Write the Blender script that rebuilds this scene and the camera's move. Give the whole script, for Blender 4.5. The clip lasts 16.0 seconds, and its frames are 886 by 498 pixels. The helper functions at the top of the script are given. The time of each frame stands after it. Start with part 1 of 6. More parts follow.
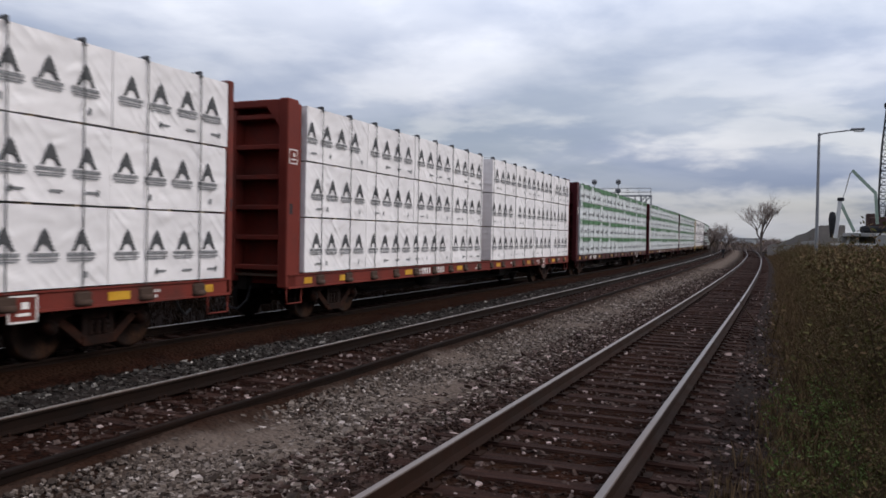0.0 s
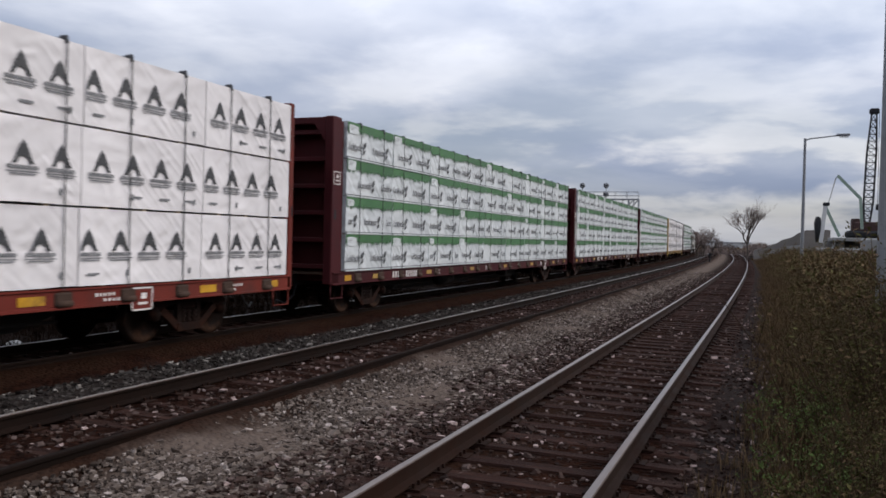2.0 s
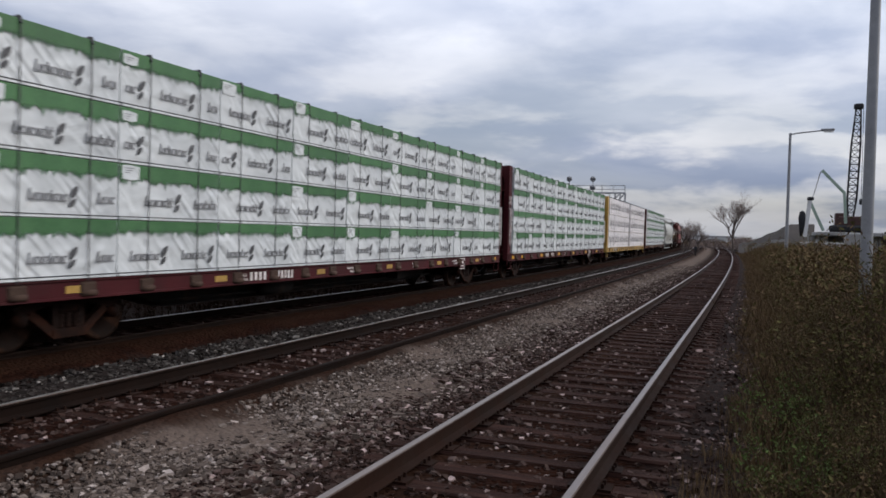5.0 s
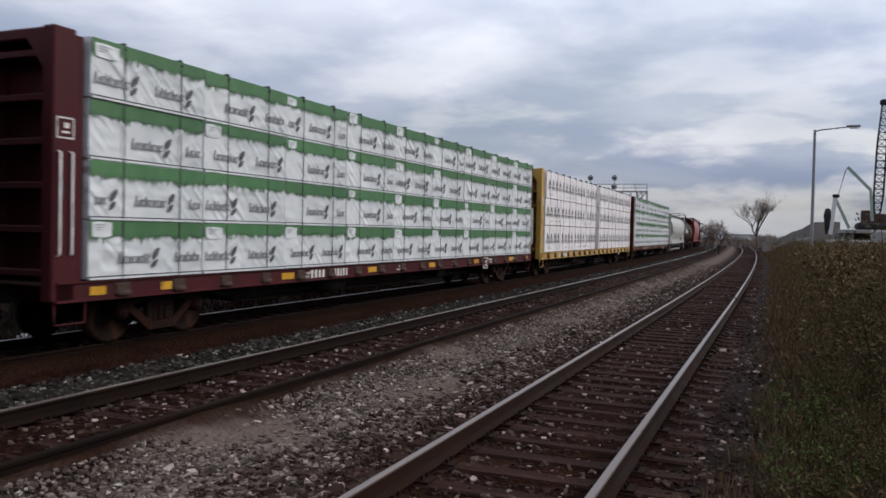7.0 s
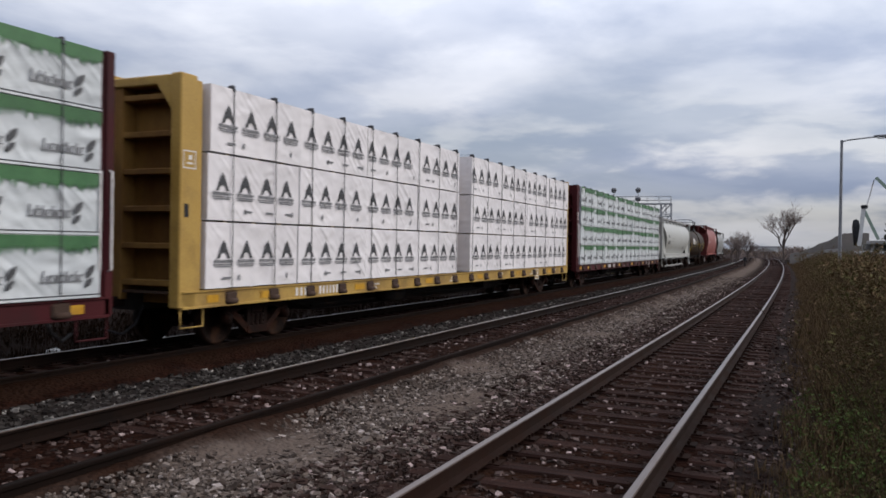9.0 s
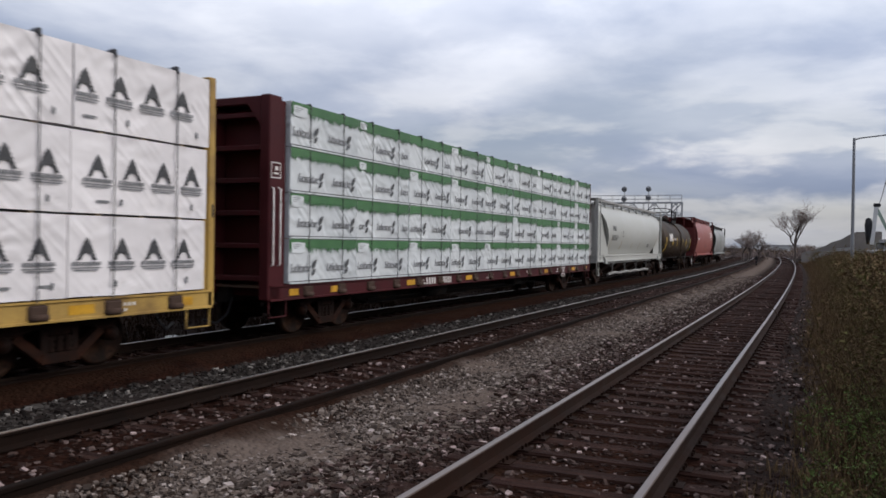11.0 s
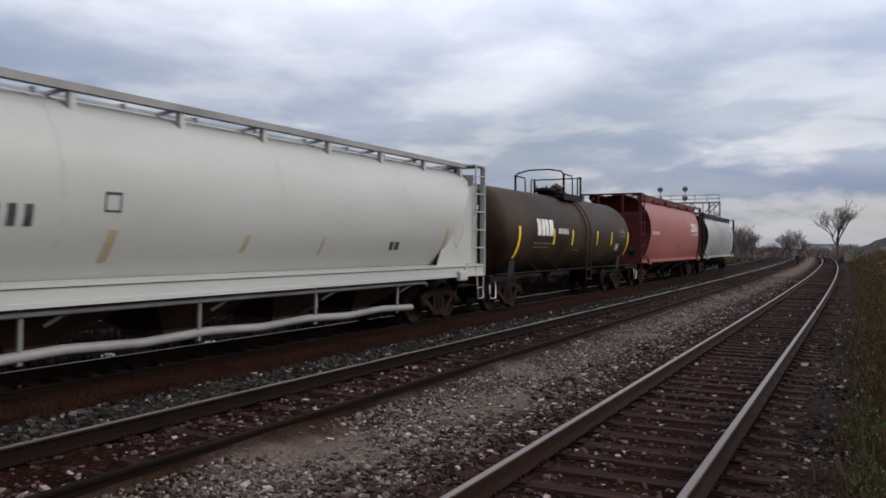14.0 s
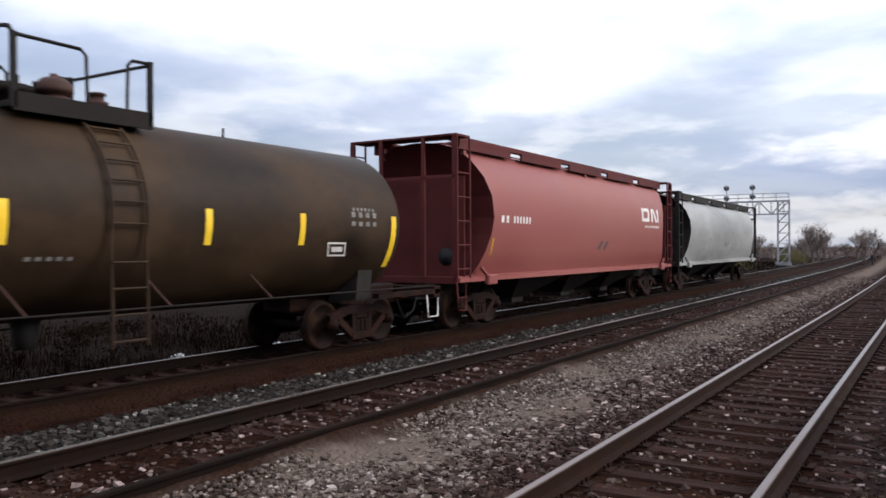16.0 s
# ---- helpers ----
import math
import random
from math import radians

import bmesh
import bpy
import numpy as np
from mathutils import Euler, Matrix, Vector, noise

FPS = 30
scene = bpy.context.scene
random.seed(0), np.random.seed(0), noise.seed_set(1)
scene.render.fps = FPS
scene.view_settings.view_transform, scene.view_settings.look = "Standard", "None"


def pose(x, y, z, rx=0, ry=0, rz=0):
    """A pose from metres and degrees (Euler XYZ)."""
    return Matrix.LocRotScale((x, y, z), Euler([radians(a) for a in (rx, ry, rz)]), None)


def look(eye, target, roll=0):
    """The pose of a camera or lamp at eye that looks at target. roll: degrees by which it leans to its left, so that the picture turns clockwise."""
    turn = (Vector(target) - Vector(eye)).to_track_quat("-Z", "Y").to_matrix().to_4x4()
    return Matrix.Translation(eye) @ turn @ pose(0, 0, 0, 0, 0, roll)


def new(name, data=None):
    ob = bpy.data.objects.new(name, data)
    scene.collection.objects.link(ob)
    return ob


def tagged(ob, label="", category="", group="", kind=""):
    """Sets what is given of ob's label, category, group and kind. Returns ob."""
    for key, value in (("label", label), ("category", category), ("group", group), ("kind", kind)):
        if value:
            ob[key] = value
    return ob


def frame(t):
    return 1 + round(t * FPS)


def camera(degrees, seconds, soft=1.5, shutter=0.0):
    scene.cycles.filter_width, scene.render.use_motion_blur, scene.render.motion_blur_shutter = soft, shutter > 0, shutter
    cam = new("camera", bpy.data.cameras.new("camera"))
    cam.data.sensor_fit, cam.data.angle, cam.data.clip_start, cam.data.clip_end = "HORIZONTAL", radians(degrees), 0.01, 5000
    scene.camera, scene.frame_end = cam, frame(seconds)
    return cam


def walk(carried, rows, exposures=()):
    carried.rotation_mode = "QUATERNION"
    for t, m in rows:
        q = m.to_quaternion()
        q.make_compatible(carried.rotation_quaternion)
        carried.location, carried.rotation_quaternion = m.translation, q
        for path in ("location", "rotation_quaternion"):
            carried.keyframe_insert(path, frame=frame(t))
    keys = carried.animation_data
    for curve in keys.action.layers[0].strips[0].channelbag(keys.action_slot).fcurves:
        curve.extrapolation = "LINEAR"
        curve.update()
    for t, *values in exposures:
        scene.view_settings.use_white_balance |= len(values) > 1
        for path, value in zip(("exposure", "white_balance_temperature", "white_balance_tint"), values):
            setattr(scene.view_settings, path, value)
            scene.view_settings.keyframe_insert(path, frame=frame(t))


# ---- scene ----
# ---- camera: held by hand on one spot beside the near track, turning a little ----
EYE = (0.0, 0.0, 1.806)
cam = camera(58.0, 16.0, soft=1.65, shutter=0.18)
TURNS = [
    (0.0, 23.10, -0.96, -1.00),
    (0.5, 22.95, -1.61, -1.25),
    (1.0, 22.05, -0.79, -1.07),
    (1.5, 22.22, -0.51, -1.17),
    (2.0, 22.25, -0.77, -1.33),
    (2.5, 22.45, -0.76, -1.88),
    (3.0, 22.31, -0.59, -1.92),
    (3.5, 21.97, -0.74, -1.63),
    (4.0, 21.89, -0.65, -1.58),
    (4.5, 21.74, -1.33, -1.57),
    (4.7, 21.28, -1.25, -1.55),
    (6.8, 22.60, -1.38, -1.25),
    (7.0, 22.81, -1.31, -1.23),
    (7.5, 23.09, -0.91, -1.36),
    (8.0, 23.25, -0.82, -1.40),
    (8.5, 23.93, -0.74, -1.31),
    (9.0, 24.46, -0.35, -0.87),
    (9.5, 25.40, -0.69, -0.87),
    (10.0, 25.05, -0.51, -0.80),
    (10.2, 24.90, -0.43, -0.79),
    (12.3, 27.25, -0.14, -0.11),
    (12.5, 27.77, -0.01, 0.10),
    (13.0, 28.33, 0.12, 0.09),
    (13.5, 27.98, 0.04, 0.41),
    (14.0, 27.65, -0.19, -0.10),
    (14.5, 27.36, -0.13, -0.12),
    (15.0, 28.01, -0.03, -0.31),
    (15.5, 29.32, -0.27, 0.02),
    (16.0, 31.99, -0.07, 0.25),
]
# seconds, stops: the picture brightens once the white loads have passed
LIGHTNESS = [(0.0, 0.05), (11.0, 0.02), (12.5, 0.0), (14.0, 0.03), (15.0, 0.1), (15.5, 0.31), (16.0, 0.61)]
walk(cam, [(t, pose(*EYE, 90 + pitch, roll, yaw)) for t, yaw, pitch, roll in TURNS], LIGHTNESS)

# ---- world: broken overcast, a soft high sun ahead and to the right ----
SUN_HEIGHT, SUN_TURN = 32.0, 62.0          # degrees above the horizon, degrees right of the tracks
world = bpy.data.worlds.new("overcast_sky")
scene.world = world
world.use_nodes = True


def build_sky():
    nt = world.node_tree
    nt.nodes.clear()

    def node(kind, **sets):
        n = nt.nodes.new(kind)
        for key, value in sets.items():
            n.inputs[key].default_value = value
        return n

    link = nt.links.new
    out = node("ShaderNodeOutputWorld")
    coord = node("ShaderNodeTexCoord")
    sep = node("ShaderNodeSeparateXYZ")
    link(coord.outputs["Generated"], sep.inputs[0])
    up = nt.nodes.new("ShaderNodeMath")
    up.operation = "MAXIMUM"
    up.inputs[1].default_value = 0.0
    link(sep.outputs["Z"], up.inputs[0])
    lift = nt.nodes.new("ShaderNodeMath")
    lift.operation = "ADD"
    lift.inputs[1].default_value = 0.16
    link(up.outputs[0], lift.inputs[0])
    comb = node("ShaderNodeCombineXYZ")
    for axis in ("X", "Y"):
        div = nt.nodes.new("ShaderNodeMath")
        div.operation = "DIVIDE"
        link(sep.outputs[axis], div.inputs[0])
        link(lift.outputs[0], div.inputs[1])
        link(div.outputs[0], comb.inputs[axis])
    comb.inputs["Z"].default_value = 3.7

    def clouds(scale, detail, rough, low, high, warp):
        n = node("ShaderNodeTexNoise", Scale=scale, Detail=detail, Roughness=rough, Distortion=warp)
        link(comb.outputs[0], n.inputs["Vector"])
        ramp = node("ShaderNodeMapRange", **{"From Min": low, "From Max": high})
        ramp.interpolation_type = "SMOOTHSTEP"
        link(n.outputs["Fac"], ramp.inputs["Value"])
        return ramp.outputs[0]

    cover = clouds(0.55, 5.0, 0.5, 0.34, 0.62, 0.2)
    broad = clouds(0.62, 5.0, 0.5, 0.34, 0.64, 0.1)
    puffs = clouds(1.7, 6.0, 0.52, 0.36, 0.62, 0.15)
    both = nt.nodes.new("ShaderNodeMix")
    both.inputs[0].default_value = 0.42
    link(broad, both.inputs[2])
    link(puffs, both.inputs[3])
    bright = both.outputs[0]
    sky = node("ShaderNodeTexSky")
    sky.sky_type = "NISHITA"
    sky.sun_disc = False
    sky.sun_elevation, sky.sun_rotation = radians(SUN_HEIGHT), radians(SUN_TURN)
    sky.air_density, sky.dust_density, sky.ozone_density = 1.0, 2.0, 1.0
    blue = node("ShaderNodeBackground", Strength=0.085)
    link(sky.outputs[0], blue.inputs["Color"])
    tone = node("ShaderNodeMix")
    tone.data_type = "RGBA"
    tone.inputs[6].default_value = (0.385, 0.45, 0.61, 1)
    tone.inputs[7].default_value = (0.95, 0.975, 1.06, 1)
    link(bright, tone.inputs[0])
    # banks of small flat-based clouds low over the horizon
    squash = nt.nodes.new("ShaderNodeVectorMath")
    squash.operation = "MULTIPLY"
    squash.inputs[1].default_value = (4.2, 4.2, 15.0)
    link(coord.outputs["Generated"], squash.inputs[0])
    heap = node("ShaderNodeTexNoise", Scale=1.5, Detail=6.0, Roughness=0.52, Distortion=0.15)
    link(squash.outputs[0], heap.inputs["Vector"])
    crest = node("ShaderNodeMapRange", **{"From Min": 0.44, "From Max": 0.60})
    crest.interpolation_type = "SMOOTHSTEP"
    link(heap.outputs["Fac"], crest.inputs["Value"])
    bank = node("ShaderNodeMix")
    bank.data_type = "RGBA"
    bank.inputs[6].default_value = (0.40, 0.485, 0.69, 1)
    bank.inputs[7].default_value = (1.10, 1.10, 1.15, 1)
    link(crest.outputs[0], bank.inputs[0])
    low = node("ShaderNodeMapRange", **{"From Min": 0.24, "From Max": 0.08, "To Min": 0.0, "To Max": 0.62})
    low.interpolation_type = "SMOOTHSTEP"
    link(up.outputs[0], low.inputs["Value"])
    decks = node("ShaderNodeMix")
    decks.data_type = "RGBA"
    link(low.outputs[0], decks.inputs[0])
    link(tone.outputs[2], decks.inputs[6])
    link(bank.outputs[2], decks.inputs[7])
    # the deck of cloud grows thinner and brighter with height
    high = node("ShaderNodeMapRange", **{"From Min": 0.0, "From Max": 0.35, "To Min": 0.50, "To Max": 1.52})
    link(up.outputs[0], high.inputs["Value"])
    cloud = node("ShaderNodeBackground")
    link(decks.outputs[2], cloud.inputs["Color"])
    sunward = nt.nodes.new("ShaderNodeVectorMath")
    sunward.operation = "DOT_PRODUCT"
    a, e = radians(SUN_TURN), radians(SUN_HEIGHT)
    sunward.inputs[1].default_value = (math.sin(a) * math.cos(e), math.cos(a) * math.cos(e), math.sin(e))
    link(coord.outputs["Generated"], sunward.inputs[0])
    glow = node("ShaderNodeMapRange", **{"From Min": -1.0, "From Max": 1.0, "To Min": 0.65, "To Max": 1.07})
    link(sunward.outputs["Value"], glow.inputs["Value"])
    level = nt.nodes.new("ShaderNodeMath")
    level.operation = "MULTIPLY"
    link(high.outputs[0], level.inputs[0])
    link(glow.outputs[0], level.inputs[1])
    link(level.outputs[0], cloud.inputs["Strength"])
    mix = node("ShaderNodeMixShader")
    base = node("ShaderNodeMapRange", **{"To Min": 0.68, "To Max": 1.0})
    link(cover, base.inputs["Value"])
    link(base.outputs[0], mix.inputs[0])
    link(blue.outputs[0], mix.inputs[1])
    link(cloud.outputs[0], mix.inputs[2])
    link(mix.outputs[0], out.inputs[0])


build_sky()
sun_data = bpy.data.lights.new("sun", "SUN")
sun_data.energy, sun_data.angle, sun_data.color = 2.05, radians(32), (1.0, 0.95, 0.88)
sun = new("sun", sun_data)
_a, _e = radians(SUN_TURN), radians(SUN_HEIGHT)
sun.matrix_world = look((math.sin(_a) * math.cos(_e) * 50, math.cos(_a) * math.cos(_e) * 50, math.sin(_e) * 50), (0, 0, 0))


# ---- materials ----
def material(name, dark, light, scale=4.0, rough=0.7, metal=0.0, bump=0.15, stain=None, stain_amount=0.35,
             grain=40.0, stretch=(1, 1, 1), spread=0.0, coords="Object", depth=0.01, stain_scale=None, spec=0.25, speckle=0.35):
    """Two colours mixed by broad noise, fine grain, stains of a third colour, relief; spread: how far single pieces differ."""
    m = bpy.data.materials.new(name)
    m.use_nodes = True
    nt = m.node_tree
    link = nt.links.new
    bsdf = nt.nodes["Principled BSDF"]
    bsdf.inputs["Metallic"].default_value = metal
    bsdf.inputs["Specular IOR Level"].default_value = spec
    coord = nt.nodes.new("ShaderNodeTexCoord")
    mapping = nt.nodes.new("ShaderNodeMapping")
    mapping.inputs["Scale"].default_value = stretch
    link(coord.outputs[coords], mapping.inputs[0])

    def noise_node(s, detail, r=0.6):
        n = nt.nodes.new("ShaderNodeTexNoise")
        n.inputs["Scale"].default_value, n.inputs["Detail"].default_value, n.inputs["Roughness"].default_value = s, detail, r
        link(mapping.outputs[0], n.inputs["Vector"])
        return n

    def ramp(value, lo, hi, a, b):
        r = nt.nodes.new("ShaderNodeMapRange")
        for i, v in enumerate((lo, hi, a, b)):
            r.inputs[i + 1].default_value = v
        link(value, r.inputs[0])
        return r.outputs[0]

    def mix(fac, a, b, mode="MIX"):
        n = nt.nodes.new("ShaderNodeMix")
        n.data_type, n.blend_type = "RGBA", mode
        for socket, v in ((n.inputs[0], fac), (n.inputs[6], a), (n.inputs[7], b)):
            if hasattr(v, "is_output"):
                link(v, socket)
            else:
                socket.default_value = v if isinstance(v, (int, float)) else (*v, 1)
        return n.outputs[2]

    broad, fine = noise_node(scale, 4), noise_node(grain, 3)
    colour = mix(ramp(broad.outputs["Fac"], 0.3, 0.7, 0, 1), dark, light)
    colour = mix(speckle, colour, mix(ramp(fine.outputs["Fac"], 0.3, 0.7, 0, 1), (0.45,) * 3, (1.0,) * 3), "MULTIPLY")
    if stain:
        spots = noise_node(stain_scale or scale * 0.6, 6, 0.7)
        colour = mix(ramp(spots.outputs["Fac"], 0.62 - stain_amount * 0.4, 0.75, 0, 1), colour, stain)
    if spread:
        info = nt.nodes.new("ShaderNodeObjectInfo")
        isle = nt.nodes.new("ShaderNodeNewGeometry")
        add = nt.nodes.new("ShaderNodeMath")
        add.operation = "ADD"
        link(info.outputs["Random"], add.inputs[0])
        link(isle.outputs["Random Per Island"], add.inputs[1])
        tint = nt.nodes.new("ShaderNodeHueSaturation")
        link(ramp(add.outputs[0], 0.0, 2.0, 1 - spread, 1 + spread), tint.inputs["Value"])
        link(colour, tint.inputs["Color"])
        colour = tint.outputs[0]
    link(colour, bsdf.inputs["Base Color"])
    link(ramp(broad.outputs["Fac"], 0.25, 0.75, max(0.05, rough - 0.12), min(1, rough + 0.12)), bsdf.inputs["Roughness"])
    if bump:
        b = nt.nodes.new("ShaderNodeBump")
        b.inputs["Strength"].default_value, b.inputs["Distance"].default_value = bump, depth
        link(fine.outputs["Fac"], b.inputs["Height"])
        link(b.outputs[0], bsdf.inputs["Normal"])
    return m


def wrap_material(name, dark, light, slack=0.6):
    """Woven plastic lumber wrap: soft sheen, long slack folds, dust."""
    m = material(name, dark, light, 1.1, 0.42, 0, 0, (0.46, 0.44, 0.43), 0.05, 60, spread=0.05, stain_scale=2.3, speckle=0.06)
    nt = m.node_tree
    coord = nt.nodes.new("ShaderNodeTexCoord")
    mp = nt.nodes.new("ShaderNodeMapping")
    mp.inputs["Scale"].default_value = (1.0, 0.9, 2.4)
    mp.inputs["Rotation"].default_value = (0.6, 0, 0)
    nt.links.new(coord.outputs["Object"], mp.inputs[0])
    n = nt.nodes.new("ShaderNodeTexNoise")
    n.noise_type = "RIDGED_MULTIFRACTAL"
    n.inputs["Scale"].default_value, n.inputs["Detail"].default_value = 1.7, 4.0
    info = nt.nodes.new("ShaderNodeObjectInfo")
    mul = nt.nodes.new("ShaderNodeMath")
    mul.operation = "MULTIPLY"
    mul.inputs[1].default_value = 37.0
    nt.links.new(info.outputs["Random"], mul.inputs[0])
    shift = nt.nodes.new("ShaderNodeVectorMath")
    nt.links.new(mp.outputs[0], shift.inputs[0])
    nt.links.new(mul.outputs[0], shift.inputs[1])
    nt.links.new(shift.outputs[0], n.inputs["Vector"])
    b = nt.nodes.new("ShaderNodeBump")
    b.inputs["Strength"].default_value, b.inputs["Distance"].default_value = min(1.0, slack), 0.05 + 0.05 * (slack > 1)
    nt.links.new(n.outputs[0], b.inputs["Height"])
    # taut diagonal creases, in patches
    lean = nt.nodes.new("ShaderNodeMapping")
    lean.vector_type = "TEXTURE"
    lean.inputs["Scale"].default_value = (1.0, 1.3, 0.15)
    lean.inputs["Rotation"].default_value = (-0.75, 0, 0)
    off = nt.nodes.new("ShaderNodeVectorMath")
    nt.links.new(coord.outputs["Object"], off.inputs[0])
    nt.links.new(mul.outputs[0], off.inputs[1])
    nt.links.new(off.outputs[0], lean.inputs[0])
    crease = nt.nodes.new("ShaderNodeTexNoise")
    crease.noise_type = "RIDGED_MULTIFRACTAL"
    crease.inputs["Scale"].default_value, crease.inputs["Detail"].default_value = 1.0, 1.5
    nt.links.new(lean.outputs[0], crease.inputs["Vector"])
    where = nt.nodes.new("ShaderNodeTexNoise")
    where.inputs["Scale"].default_value = 0.9
    nt.links.new(off.outputs[0], where.inputs["Vector"])
    some = nt.nodes.new("ShaderNodeMapRange")
    some.inputs["From Min"].default_value, some.inputs["From Max"].default_value = 0.42, 0.58
    nt.links.new(where.outputs["Fac"], some.inputs["Value"])
    times = nt.nodes.new("ShaderNodeMath")
    times.operation = "MULTIPLY"
    nt.links.new(crease.outputs[0], times.inputs[0])
    nt.links.new(some.outputs[0], times.inputs[1])
    b2 = nt.nodes.new("ShaderNodeBump")
    b2.inputs["Strength"].default_value, b2.inputs["Distance"].default_value = min(1.0, slack * 0.8), 0.12
    nt.links.new(times.outputs[0], b2.inputs["Height"])
    nt.links.new(b.outputs[0], b2.inputs["Normal"])
    nt.links.new(b2.outputs[0], nt.nodes["Principled BSDF"].inputs["Normal"])
    return m


def stone_material(name="crushed_ballast_stone", stops=((0.0, (0.01443, 0.006716, 0.004714)), (0.45, (0.03849, 0.02014, 0.01508)), (0.72, (0.07216, 0.04604, 0.03865)), (0.90, (0.1263, 0.08922, 0.08014)), (0.965, (0.3608, 0.2734, 0.2593)), (1.0, (0.5051, 0.3837, 0.363)))):
    """Ballast: most stones dark and brown, some grey, a few pale; each its own."""
    m = material(name, (0.5, 0.5, 0.5), (1, 1, 1), 14, 0.9, 0, 0.3, grain=70, spec=0.1)
    nt = m.node_tree
    bsdf = nt.nodes["Principled BSDF"]
    tone = bsdf.inputs["Base Color"].links[0].from_socket
    isle = nt.nodes.new("ShaderNodeNewGeometry")
    ramp = nt.nodes.new("ShaderNodeValToRGB")
    while len(ramp.color_ramp.elements) < len(stops):
        ramp.color_ramp.elements.new(0.5)
    for e, (at, c) in zip(ramp.color_ramp.elements, stops):
        e.position, e.color = at, (*c, 1)
    nt.links.new(isle.outputs["Random Per Island"], ramp.inputs[0])
    mul = nt.nodes.new("ShaderNodeMix")
    mul.data_type, mul.blend_type = "RGBA", "MULTIPLY"
    mul.inputs[0].default_value = 1.0
    nt.links.new(ramp.outputs[0], mul.inputs[6])
    nt.links.new(tone, mul.inputs[7])
    nt.links.new(mul.outputs[2], bsdf.inputs["Base Color"])
    return m


M_WRAP = wrap_material("white_lumber_wrap", (0.56, 0.53, 0.535), (0.67, 0.635, 0.64), 0.35)
M_WRAP_COOL = wrap_material("pale_lumber_wrap", (0.3891, 0.4072, 0.4208), (0.5157, 0.5338, 0.5429), 0.75)
M_GREEN = material("green_print", (0.034, 0.100, 0.040), (0.062, 0.155, 0.062), 1.5, 0.5, 0, 0.05, (0.06, 0.115, 0.065), 0.25, 30, spread=0.25)
M_INK = material("black_print", (0.035, 0.035, 0.038), (0.06, 0.06, 0.064), 6, 0.55, 0, 0)
M_INK_LEAF = material("dark_grey_print", (0.05, 0.05, 0.054), (0.085, 0.085, 0.09), 9, 0.55, 0, 0)
M_INK_GREY = material("grey_print", (0.13, 0.13, 0.137), (0.21, 0.21, 0.217), 9, 0.55, 0, 0)
M_STRAP = material("dark_strap", (0.03, 0.03, 0.035), (0.07, 0.07, 0.075), 6, 0.5, 0, 0.05)
M_TIMBER = material("raw_timber", (0.38, 0.29, 0.19), (0.52, 0.41, 0.28), 3, 0.8, 0, 0.2, (0.2, 0.15, 0.1), 0.2, 40, spread=0.15)
M_OXIDE = material("oxide_red_paint", (0.1035, 0.01725, 0.01275), (0.153, 0.02775, 0.0195), 0.9, 0.6, 0, 0.12, (0.054, 0.0225, 0.01875), 0.3, 30, spec=0.1)
M_MAROON = material("maroon_paint", (0.040, 0.0072, 0.0095), (0.059, 0.011, 0.013), 0.9, 0.55, 0, 0.12, (0.027, 0.01102, 0.01102), 0.3, 30, spec=0.1)
M_YELLOW_CAR = material("weathered_yellow_paint", (0.33, 0.20, 0.045), (0.43, 0.275, 0.072), 0.9, 0.55, 0, 0.1, (0.10, 0.055, 0.025), 0.36, 30)
# rust streaks, with the shade between the cars put into the yellow
M_RUSTY_YELLOW_SHADE = material("rust_streaked_shaded_yellow_paint", (0.15, 0.075, 0.022), (0.25, 0.14, 0.04), 1.3, 0.7, 0, 0.15, (0.07, 0.032, 0.014), 0.5, 30, (1, 1, 0.4), spec=0.1)
M_OCHRE = material("bleached_ochre_mark", (0.29, 0.24, 0.15), (0.36, 0.30, 0.19), 3, 0.6, 0, 0.05)
M_DECK_GRIME = material("grimy_brown_steel", (0.03, 0.019, 0.015), (0.065, 0.04, 0.03), 2, 0.75, 0, 0.2, (0.1, 0.045, 0.025), 0.3, 40, spec=0.12)
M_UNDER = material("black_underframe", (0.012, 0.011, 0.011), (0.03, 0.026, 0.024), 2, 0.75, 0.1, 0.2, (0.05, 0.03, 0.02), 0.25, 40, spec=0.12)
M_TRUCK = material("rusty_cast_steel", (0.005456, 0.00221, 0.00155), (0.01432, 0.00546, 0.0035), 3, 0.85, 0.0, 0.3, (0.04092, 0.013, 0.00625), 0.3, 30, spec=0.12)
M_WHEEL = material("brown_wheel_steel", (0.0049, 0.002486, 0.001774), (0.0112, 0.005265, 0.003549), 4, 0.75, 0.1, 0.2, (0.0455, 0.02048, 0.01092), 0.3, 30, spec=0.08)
M_REFLECT = material("yellow_reflector", (0.40, 0.20, 0.015), (0.55, 0.30, 0.025), 5, 0.4, 0, 0, (0.16, 0.08, 0.02), 0.35, 30)
M_TANK_STRIPE = material("yellow_tank_stripe", (0.68, 0.42, 0.02), (0.80, 0.54, 0.04), 3, 0.35, 0, 0)
M_STENCIL = material("white_stencil", (0.55, 0.52, 0.5), (0.75, 0.72, 0.7), 6, 0.6, 0, 0, (0.25, 0.2, 0.18), 0.25)
M_STENCIL_DIRTY = material("dirty_grey_stencil", (0.13, 0.12, 0.11), (0.24, 0.225, 0.21), 6, 0.7, 0, 0, (0.06, 0.05, 0.045), 0.35)
